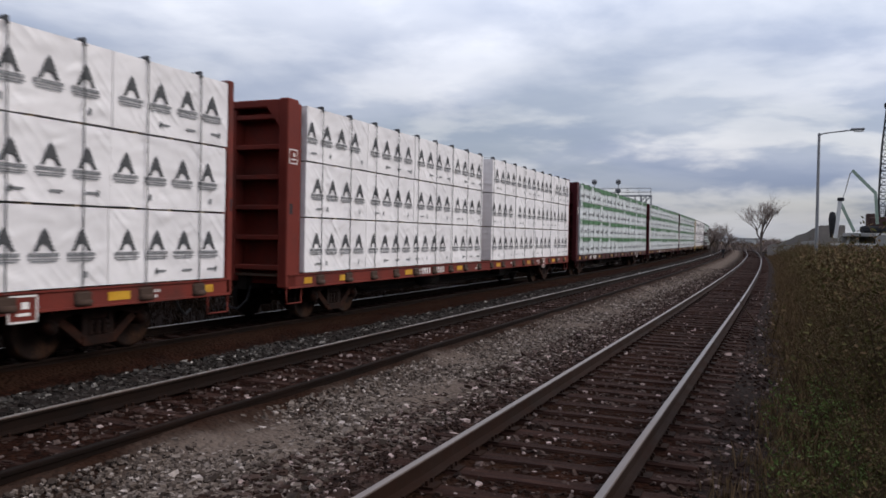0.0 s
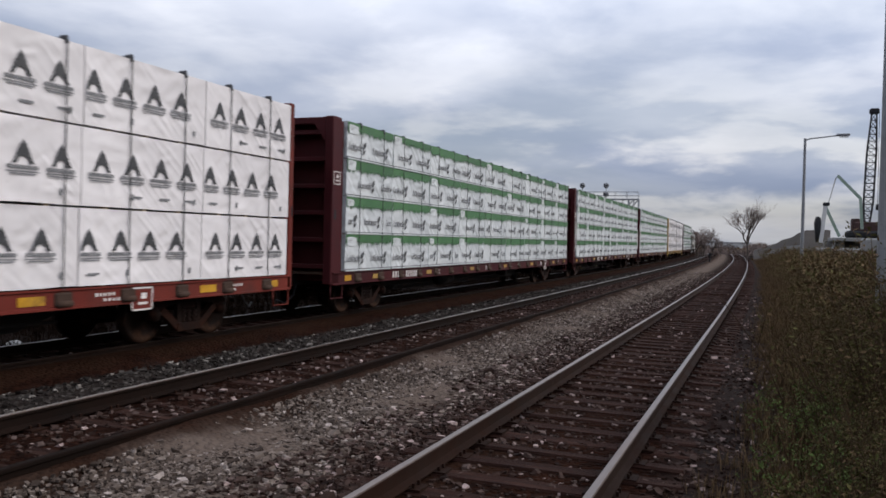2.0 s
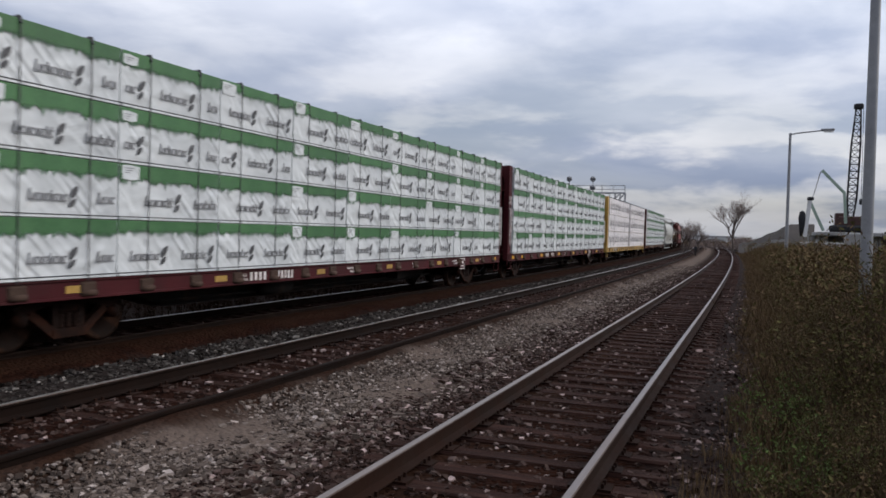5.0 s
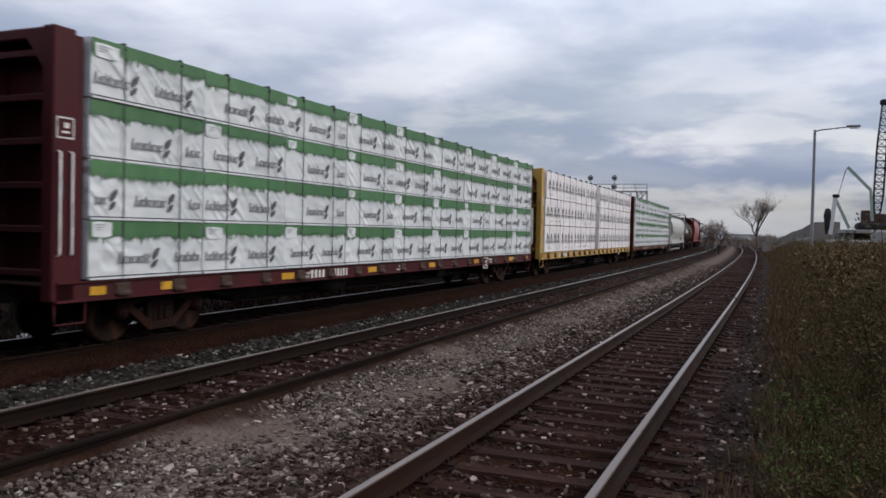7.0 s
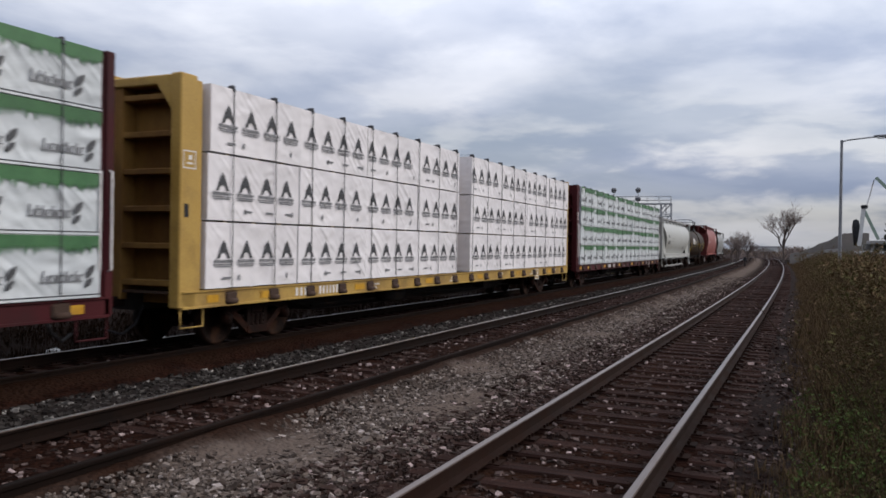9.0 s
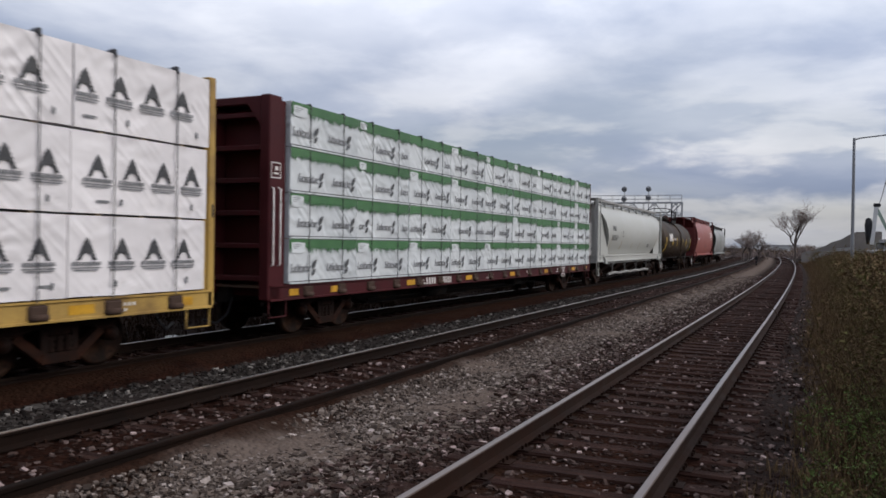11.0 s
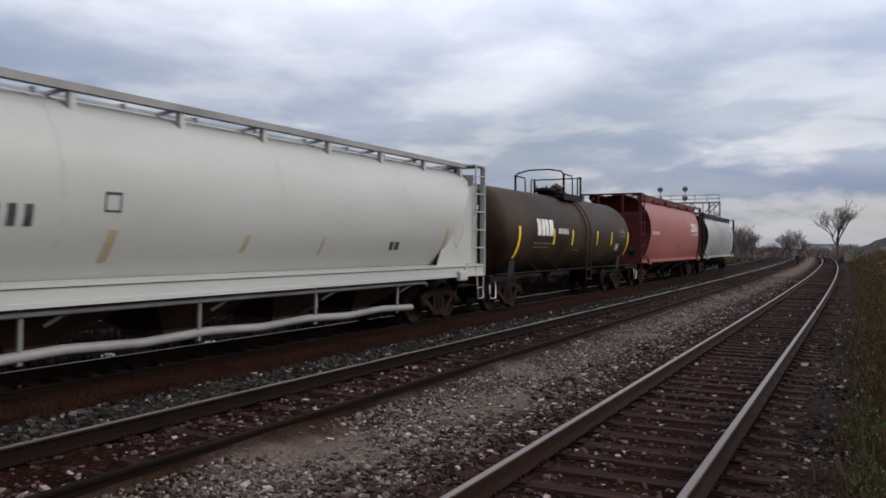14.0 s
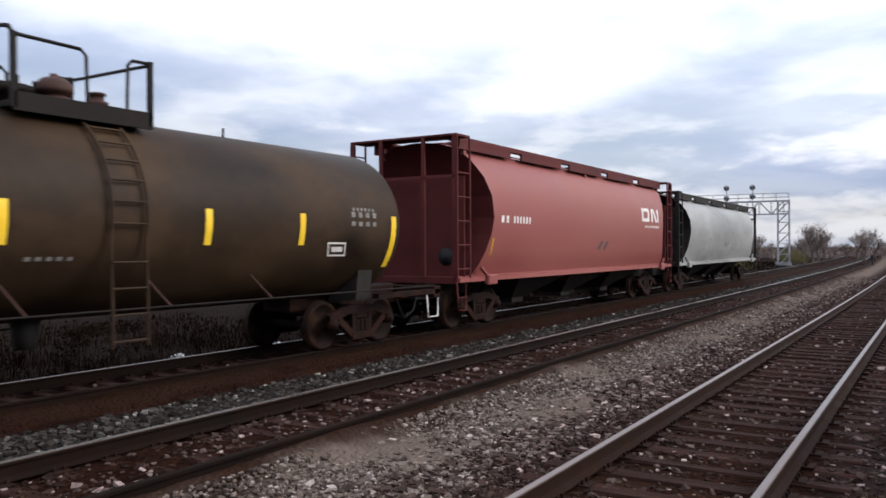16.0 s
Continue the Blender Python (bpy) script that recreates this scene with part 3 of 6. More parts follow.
def rail_mesh(offset, drop, shine):
    """shine: the faces of the head that wheels keep bright."""
    ys = np.concatenate([np.arange(-60, 20, 8.0), np.arange(20, 330, 3.0)])
    verts = [(offset + shift(y) + p, y, drop + q) for y in ys for p, q in RAIL_SECTION]
    n = len(RAIL_SECTION)
    s = Shape()
    faces, slots = [], []
    for i in range(len(ys) - 1):
        for k in range(n):
            k2 = (k + 1) % n
            faces.append((i * n + k, i * n + k2, (i + 1) * n + k2, (i + 1) * n + k))
            slots.append(1 if k in shine else 2 if shine and k in (6, 7, 8, 9) else 0)
    s.add(verts, faces)
    s.m = slots
    return s


def sleeper_meshes():
    made = []
    for i in range(5):
        bm = bmesh.new()
        bmesh.ops.create_cube(bm, size=1, matrix=Matrix.LocRotScale((random.uniform(-0.05, 0.05), 0, -0.08), None, (2.55, random.uniform(0.20, 0.24), 0.16)))
        bmesh.ops.bevel(bm, geom=bm.edges[:], offset=0.018, segments=1, affect="EDGES")
        for v in bm.verts:
            v.co += Vector((random.uniform(-0.02, 0.02), random.uniform(-0.008, 0.008), random.uniform(-0.008, 0.006)))
        me = bpy.data.meshes.new("sleeper")
        bm.to_mesh(me)
        bm.free()
        me.materials.append(M_SLEEPER)
        made.append(me)
    return made


SLEEPERS = sleeper_meshes()


def build_track(name, label, offset, drop, count):
    track = thing(name, label, "railway track", "parallel railway tracks", "structure")
    for side in (-GAUGE, GAUGE):
        shine = (7, 8) if offset == TRACK_A else (7, 8) if side < 0 else ()
        part("rail", rail_mesh(offset + side, drop, shine), [M_RAIL_SIDE if offset == TRACK_A else M_RAIL_DARK, M_RAIL_BRIGHT if offset == TRACK_B else M_RAIL_TOP, M_RAIL_DULL], track, "worn steel rail with rusty web")
    plates = Shape()
    step = 0.52
    for i in range(count):
        y = 0.6 + i * step
        turn = pose(offset + shift(y), y, drop - 0.19 + random.uniform(-0.008, 0.006), 0, 0, heading(y) + random.uniform(-0.8, 0.8))
        part("sleeper", random.choice(SLEEPERS), None, track, at=turn)
        if y < 32:
            for side in (-GAUGE, GAUGE):
                cx = offset + shift(y) + side
                plates.box(cx - 0.17, cx + 0.17, y - 0.09, y + 0.09, drop - 0.192, drop - 0.172)
                for a, b in ((-0.10, -0.05), (0.10, 0.05), (-0.10, 0.05), (0.10, -0.05)):
                    plates.box(cx + a - 0.012, cx + a + 0.012, y + b - 0.012, y + b + 0.012, drop - 0.18, drop - 0.135)
    part("tie_plates", plates, M_RAIL_SIDE, track, "rusty tie plates and spikes", kind="stuff")
    rest = Shape()
    for i in range(-30, 0):
        y = 0.6 + i * step
        rest.box(offset - 1.27, offset + 1.27, y - 0.11, y + 0.11, drop - 0.35, drop - 0.19)
    for i in range(count, 420):
        y = 0.6 + i * step
        rest.box(offset + shift(y) - 1.27, offset + shift(y) + 1.27, y - 0.11, y + 0.11, drop - 0.35, drop - 0.19)
    part("far_sleepers", rest, M_SLEEPER, track, kind="stuff")


def tracks():
    build_track("near_track", "empty near railway track with broad worn rail heads on dark sleepers", TRACK_A, 0.0, 200)
    build_track("middle_track", "empty middle railway track sunk in brown dirty ballast", TRACK_B, 0.0, 150)
    build_track("far_track", "far railway track under the passing freight train", TRACK_C, DROP_C, 120)


# ---- running gear ----
WHEEL_R = 0.457


def truck_meshes():
    side = Shape()
    x = 0.0
    side.bar((x, -0.98, 0.60), (x, -0.42, 0.74), 0.13, 0.15)
    side.bar((x, 0.98, 0.60), (x, 0.42, 0.74), 0.13, 0.15)
    side.bar((x, -0.45, 0.74), (x, 0.45, 0.74), 0.14, 0.16)
    side.bar((x, -0.72, 0.58), (x, -0.28, 0.24), 0.12, 0.13)
    side.bar((x, 0.72, 0.58), (x, 0.28, 0.24), 0.12, 0.13)
    side.bar((x, -0.32, 0.24), (x, 0.32, 0.24), 0.15, 0.14)
    side.bar((x, -0.25, 0.26), (x, -0.25, 0.72), 0.11, 0.09)
    side.bar((x, 0.25, 0.26), (x, 0.25, 0.72), 0.11, 0.09)
    springs = Shape().turned([(0.30, 0.055), (0.34, 0.075), (0.38, 0.055), (0.42, 0.075), (0.46, 0.055), (0.50, 0.075), (0.54, 0.055)], (0, 0, 0), "z", 8)
    bolster = Shape().box(-1.05, 1.05, -0.2, 0.2, 0.54, 0.80, bevel=0.03)
    bolster.turned([(0.8, 0.2), (0.88, 0.2)], (0, 0, 0), "z", 14)
    wheel = Shape()
    for s in (-1, 1):
        prof = [(0.685, 0.12), (0.675, 0.36), (0.672, 0.485), (0.70, 0.487), (0.712, 0.462), (0.81, 0.455), (0.815, 0.40), (0.775, 0.37), (0.76, 0.2), (0.80, 0.12)]
        wheel.turned([(s * a, r) for a, r in prof], (0, 0, 0), "x", 24)
    wheel.turned([(-1.02, 0.075), (1.02, 0.075)], (0, 0, 0), "x", 10)
    caps = Shape().turned([(-0.08, 0.11), (0.08, 0.115), (0.10, 0.07), (0.12, 0.06)], (0, 0, 0), "x", 12)
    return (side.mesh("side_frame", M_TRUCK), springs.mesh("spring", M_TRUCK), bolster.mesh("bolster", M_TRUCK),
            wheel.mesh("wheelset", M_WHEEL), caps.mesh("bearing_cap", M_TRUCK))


TRUCK = truck_meshes()
WHEELSETS = []      # every turning wheelset, with its place in its truck


def add_truck(car, y):
    truck = part("truck", TRUCK[2], None, car, "rusty cast steel two-axle truck", at=pose(0, y, 0))
    for s in (-1, 1):
        part("side_frame", TRUCK[0], None, truck, at=pose(s, 0, 0))
        for k in (-0.14, 0.0, 0.14):
            part("spring", TRUCK[1], None, truck, at=pose(s, k, 0))
    for a in (-0.889, 0.889):
        axle = part("wheelset", TRUCK[3], None, truck, "brown steel wheels on an axle", at=pose(0, a, WHEEL_R))
        WHEELSETS.append((axle, a))
        for s in (-1, 1):
            part("bearing_cap", TRUCK[4], None, truck, at=pose(s * 1.01, a, WHEEL_R + 0.04, 0, 0, 0 if s > 0 else 180))


def add_coupler(car, y, way):
    c = Shape().box(-0.09, 0.09, min(y, y + way * 0.75), max(y, y + way * 0.75), 0.78, 0.95, bevel=0.02)
    c.box(-0.15, 0.15, min(y + way * 0.55, y + way * 0.82), max(y + way * 0.55, y + way * 0.82), 0.72, 1.0, bevel=0.05)
    part("coupler", c, M_TRUCK, car)
    hose = Shape().tube([(0.35, y + way * 0.05, 0.8), (0.36, y + way * 0.2, 0.5), (0.3, y + way * 0.45, 0.33), (0.2, y + way * 0.7, 0.42)], 0.022, 6)
    part("air_hose", hose, M_BLACK, car)


# ---- wrapped lumber packs ----
def wrapped_pack(length, height, sag, seed, creases=6):
    """One pack of lumber in its wrap, 1.17 m deep, lying from the middle of the car (x 0) to its outer side (x 1.17)."""
    s = Shape()
    rng = random.Random(seed * 7 + 1)
    # taut creases: start, direction, length, width, depth
    lines = []
    for _ in range(creases):
        a = math.radians(rng.choice((-1, -1, 1)) * rng.uniform(18, 62))
        lines.append((rng.uniform(-0.5, 0.45) * length, rng.uniform(0.1, 0.95) * height, math.cos(a), math.sin(a), rng.uniform(0.35, 1.1), rng.uniform(0.018, 0.04), rng.uniform(0.008, 0.022)))
    nu, nv = max(8, int(length / 0.05)), max(6, int(height / 0.045))
    grid = []
    for j in range(nv + 1):
        for i in range(nu + 1):
            a, b = i / nu, j / nv
            soft = min(1.0, min(a, 1 - a, b, 1 - b) * 14)
            y, z = (a - 0.5) * length, b * height
            crease = noise.noise((y * 1.7 + seed * 9, z * 3.1 + y * 1.2, seed)) * 0.012 + abs(noise.noise((y * 2.6 - z * 3.5, z * 2.0 + y + seed * 5, 2.0))) * -0.022
            for y0, z0, cy, cz, far_, wide, deep in lines:
                t = (y - y0) * cy + (z - z0) * cz
                if 0 < t < far_:
                    off = (z - z0) * cy - (y - y0) * cz + 0.03 * math.sin(t * 5 + seed)
                    taper = math.sin(math.pi * t / far_)
                    crease += deep * taper * (math.exp(-(off / wide) ** 2) - 0.9 * math.exp(-((off - 1.7 * wide) / wide) ** 2))
            x = 1.17 + min(0.012, soft * crease) + sag * math.sin(math.pi * b) * 0.004 - (1 - soft) * 0.004
            grid.append((x, y, z + (0.012 * noise.noise((y * 1.3, seed, 3.0)) if j == 0 else 0)))
    faces = [(j * (nu + 1) + i, j * (nu + 1) + i + 1, (j + 1) * (nu + 1) + i + 1, (j + 1) * (nu + 1) + i) for j in range(nv) for i in range(nu)]
    s.add(grid, faces, 0, True)
    row = nu + 1
    rim = [k for k in range(row)] + [j * row + nu for j in range(1, nv + 1)] + [nv * row + k for k in range(nu - 1, -1, -1)] + [j * row for j in range(nv - 1, 0, -1)]
    k = len(rim)
    lip = [s.v[i] for i in rim]
    s.add(lip + [(0.0, y, z) for x, y, z in lip], [(i, k + i, k + (i + 1) % k, (i + 1) % k) for i in range(k)] + [tuple(range(k, 2 * k))])
    return s


TREE_OUTLINE = [(-0.20, 0.0), (-0.15, 0.06), (-0.155, 0.085), (-0.11, 0.13), (-0.135, 0.14), (-0.085, 0.20), (-0.105, 0.21), (-0.055, 0.27), (-0.07, 0.28), (-0.02, 0.34), (0.0, 0.38),
                (0.02, 0.34), (0.07, 0.28), (0.055, 0.27), (0.105, 0.21), (0.085, 0.20), (0.135, 0.14), (0.11, 0.13), (0.155, 0.085), (0.15, 0.06), (0.20, 0.0),
                (0.115, 0.0), (0.095, 0.06), (0.055, 0.105), (0.0, 0.12), (-0.055, 0.105), (-0.095, 0.06), (-0.115, 0.0)]
FACE = 1.187


def tree_print(length, height, first, phase):
    """Black tree emblems with lines of small print under them, along one pack."""
    s = Shape()
    y = -length / 2 + first
    while y < length / 2 - 0.12:
        z = 0.515
        lo, hi = -length / 2 + 0.015, length / 2 - 0.015
        pts = [(min(hi, max(lo, y + p * 0.88)), z + q * 0.86) for p, q in TREE_OUTLINE]
        s.plate(pts, FACE, 0.003, 0)
        for k, (w, h, drop) in enumerate(((0.245, 0.056, 0.078), (0.255, 0.020, 0.118), (0.21, 0.018, 0.150))):
            a, b = max(lo, y - w), min(hi, y + w)
            if b - a > 0.05:
                # a line of print broken into short blocks
                x = a
                while x < b - 0.02:
                    step = (0.048 if k == 0 else 0.075) * (0.8 + 0.4 * random.random())
                    e = min(b, x + step)
                    s.plate([(x, z - drop), (e - 0.012, z - drop), (e - 0.012, z - drop + h), (x, z - drop + h)], FACE, 0.003, 1)
                    x = e
        if int((y + phase) * 10) % 2:
            s.plate([(min(hi, y - 0.02), z - 0.36), (min(hi, y + 0.2), z - 0.36), (min(hi, y + 0.2), z - 0.325), (min(hi, y - 0.02), z - 0.325)], FACE, 0.003, 1)
        y += 0.622
    for p in (0.33, -0.21):
        q = p * length + phase * 0.2
        s.plate([(q, 0.12 * height), (q + 0.05, 0.1 * height), (q + 0.06, 0.18 * height), (q + 0.02, 0.2 * height)], FACE, 0.003, 1)
    return s


LEAF_OUTLINE = [(-0.07, 0.0), (-0.02, 0.015), (0.04, 0.07), (0.075, 0.14), (0.085, 0.23), (0.03, 0.215), (-0.03, 0.17), (-0.065, 0.10)]


def leaf_print(length, height, first, seed):
    """A word of thin leaning grey bars with a two-lobed leaf behind it, repeated along one pack."""
    rng = random.Random(seed)
    s = Shape()
    y = -length / 2 + first
    lo, hi = -length / 2 + 0.02, length / 2 - 0.02
    z0 = 0.25 * height
    while y < length / 2:
        x = y
        for k in range(8):
            w, h = (0.10, 0.165) if k == 0 else (0.066, rng.choice((0.11, 0.11, 0.155)))
            if lo < x and x + w + 0.04 < hi:
                t = 0.026
                s.plate([(x, z0), (x + t, z0), (x + t + 0.025, z0 + h), (x + 0.025, z0 + h)], FACE, 0.003, 1)
                s.plate([(x + t, z0), (x + w, z0), (x + w + 0.004, z0 + 0.02), (x + t + 0.004, z0 + 0.02)], FACE, 0.003, 1)
                if k % 2 == 0:
                    s.plate([(x + w - t, z0 + 0.02), (x + w, z0 + 0.02), (x + w + 0.016, z0 + 0.105), (x + w - t + 0.016, z0 + 0.105)], FACE, 0.003, 1)
                else:
                    s.plate([(x + t + 0.018, z0 + 0.085), (x + w + 0.012, z0 + 0.085), (x + w + 0.016, z0 + 0.11), (x + t + 0.02, z0 + 0.11)], FACE, 0.003, 1)
            x += w + 0.014
        x += 0.09
        if lo < x - 0.10 and x + 0.12 < hi:
            s.plate([(x + 0.02 + p * 0.95, z0 + 0.045 + q * 0.85) for p, q in LEAF_OUTLINE], FACE, 0.003, 0)
            s.plate([(x - 0.004 + p * 0.85, z0 - 0.085 + q * 0.62) for p, q in LEAF_OUTLINE], FACE, 0.003, 0)
        y += 1.22
    return s


def grass_band(length, height, seed):
    """The green upper band of a wrap, ragged like grass along its lower edge."""
    rng = random.Random(seed)
    s = Shape()
    n = int(length / 0.034)
    top, base = height - 0.004, height * (0.71, 0.76, 0.735, 0.79, 0.74)[seed % 5]
    low = []
    for i in range(n + 1):
        y = -length / 2 + 0.004 + (length - 0.008) * i / n
        tooth = rng.uniform(0.02, 0.06) if i % 2 else -rng.uniform(0.0, 0.11)
        low.append((y, base + 0.055 * noise.noise((y * 2.1, seed, 0)) + tooth))
    x = FACE - 0.002
    v = [(x, y, q) for y, q in low] + [(x, y, top) for y, q in low]
    m = n + 1
    s.add(v, [(i, i + 1, m + i + 1, m + i) for i in range(n)])
    return s


def label_plate(length, height, k):
    """A paper label folded over the band, no two alike."""
    y, w = -length / 2 + 0.03 + 0.012 * k, (0.40, 0.30, 0.36, 0.44, 0.27)[k]
    a, b = height * (0.70, 0.76, 0.72, 0.69, 0.78)[k], height * (0.96, 0.94, 0.985, 0.93, 0.96)[k]
    s = Shape().plate([(y, a), (y + w * 0.6, a - 0.012), (y + w, a + 0.01), (y + w + 0.01, b - 0.02), (y + w * 0.4, b), (y - 0.005, b - 0.01)], FACE, 0.002)
    for r in range(3):
        z = b - 0.06 - 0.035 * r
        s.plate([(y + 0.05, z), (y + w * (0.7 - 0.15 * r), z), (y + w * (0.7 - 0.15 * r), z + 0.012), (y + 0.05, z + 0.012)], FACE + 0.002, 0.002, 1)
    return s


def make_pack_kit():
    kit = {"tree": [], "leaf": []}
    for i in range(4):
        le, he = 2.66, 1.14
        kit["tree"].append((wrapped_pack(le, he, 0.6, i + 1, 3).mesh("lumber_pack", M_WRAP),
                            tree_print(le, he, (0.30, 0.44, 0.16, 0.36)[i], i * 0.3).mesh("wrap_print", [M_INK, M_INK_GREY])))
    for i in range(5):
        le, he = 2.44, 0.865
        kit["leaf"].append((wrapped_pack(le, he, 0.6, i + 11, (5, 9, 6, 12, 7)[i]).mesh("lumber_pack", M_WRAP_COOL),
                            leaf_print(le, he, (0.25, -0.35, 0.55, 0.05, 0.8)[i], i).mesh("wrap_print", [M_INK_LEAF, M_INK_GREY]),
                            grass_band(le, he, i + 3).mesh("green_band", M_GREEN), label_plate(le, he, i).mesh("pack_label", [M_WRAP_COOL, M_INK_GREY])))
    kit["flap"] = Shape().box(1.14, 1.196, -1.21, 1.21, -0.016, 0.020, bevel=0.006).mesh("wrap_flap", M_WRAP_COOL)
    kit["cord"] = Shape().box(1.16, 1.195, -1.215, 1.215, 0.026, 0.040).mesh("cord", M_STRAP)
    s = Shape()
    s.box(1.06, 1.198, -0.028, 0.028, -0.07, 0.010, bevel=0.012).tube([(1.15, 0, 0.008), (1.19, 0.0, -0.06), (1.203, 0, -0.10)], 0.022, 6)
    kit["protector"] = s.mesh("corner_protector", M_STRAP)
    kit["strap_tall"] = Shape().box(1.196, 1.203, -0.009, 0.009, 1.05, 4.64).box(0.1, 1.2, -0.009, 0.009, 4.64, 4.646).mesh("strap", M_STRAP)
    kit["dunnage"] = Shape().box(0.05, 1.10, -0.05, 0.05, -0.035, 0.0).mesh("dunnage", M_TIMBER)
    return kit


PACKS = make_pack_kit()


def load_side(car, kind, side, rng):
    """All packs on one side of a car, with straps over them."""
    flip = pose(0, 0, 0) if side > 0 else pose(0, 0, 0, 0, 0, 180)
    if kind == "tree":
        spans = [(-10.975 + 2.684 * i, 2.684) for i in range(4)] + [(0.70 + 2.687 * i, 2.687) for i in range(4)]
        levels = [1.10, 2.275, 3.45]
        height, full = 1.14, 2.66
    else:
        spans = [(-10.975 + 2.491 * i, 2.491) for i in range(9)]
        levels = [1.10, 1.986, 2.872, 3.758]
        height, full = 0.865, 2.44
    if side < 0:
        spans = [(-y - w, w) for y, w in spans]
    x0 = 0.30
    for level, z in enumerate(levels):
        for i, (y, w) in enumerate(spans):
            kit = rng.choice(PACKS[kind])
            stretch = (w - 0.018) / full
            at = flip @ pose(x0 + rng.uniform(-0.012, 0.012), y + w / 2 + (0.03 * level if kind == "tree" else 0), z) @ Matrix.Diagonal((1, stretch, 1, 1))
            pack = part("lumber_pack", kit[0], None, car, at=at)
            part("wrap_print", kit[1], None, pack, kind="stuff")
            if kind == "leaf":
                part("green_band", kit[2], None, pack, "grass-green printed band")
                part("wrap_flap", PACKS["flap"], None, pack, "loose white edge of the wrap")
                part("cord", PACKS["cord"], None, pack)
                if rng.random() < 0.65:
                    part("pack_label", kit[3], None, pack)
            for q in (-0.8, 0.0, 0.8):
                part("dunnage", PACKS["dunnage"], None, pack, at=pose(0, q, 0))
    y = -10.32
    while y < 10.9:
        if not (kind == "tree" and -0.3 < y < 0.75):
            strap = part("strap", PACKS["strap_tall"], None, car, at=flip @ pose(x0, y, 0))
            part("corner_protector", PACKS["protector"], None, strap, at=pose(0, 0, 4.65))
        y += 1.24


# ---- centre-beam flat cars ----
def block_letters(s, y, z, w, h, count, x, rng, slot=0):
    """A row of plain blocks in the place of a row of characters."""
    step = w / count
    for i in range(count):
        s.box(x, x + 0.004, y + i * step, y + (i + 0.5) * step, z, z + h, slot)
    return s


def square_ring(s, y, z, size, x, width=0.02, tall=0.0):
    tall = tall or size
    for a, b, c, d in ((y, y + size, z, z + width), (y, y + size, z + tall - width, z + tall), (y, y + width, z, z + tall), (y + size - width, y + size, z, z + tall)):
        s.box(x, x + 0.004, a, b, c, d)
    s.box(x, x + 0.004, y + size * 0.3, y + size * 0.75, z + tall * 0.25, z + tall * 0.36)
    s.box(x, x + 0.004, y + size * 0.45, y + size * 0.7, z + tall * 0.5, z + tall * 0.75)
    return s


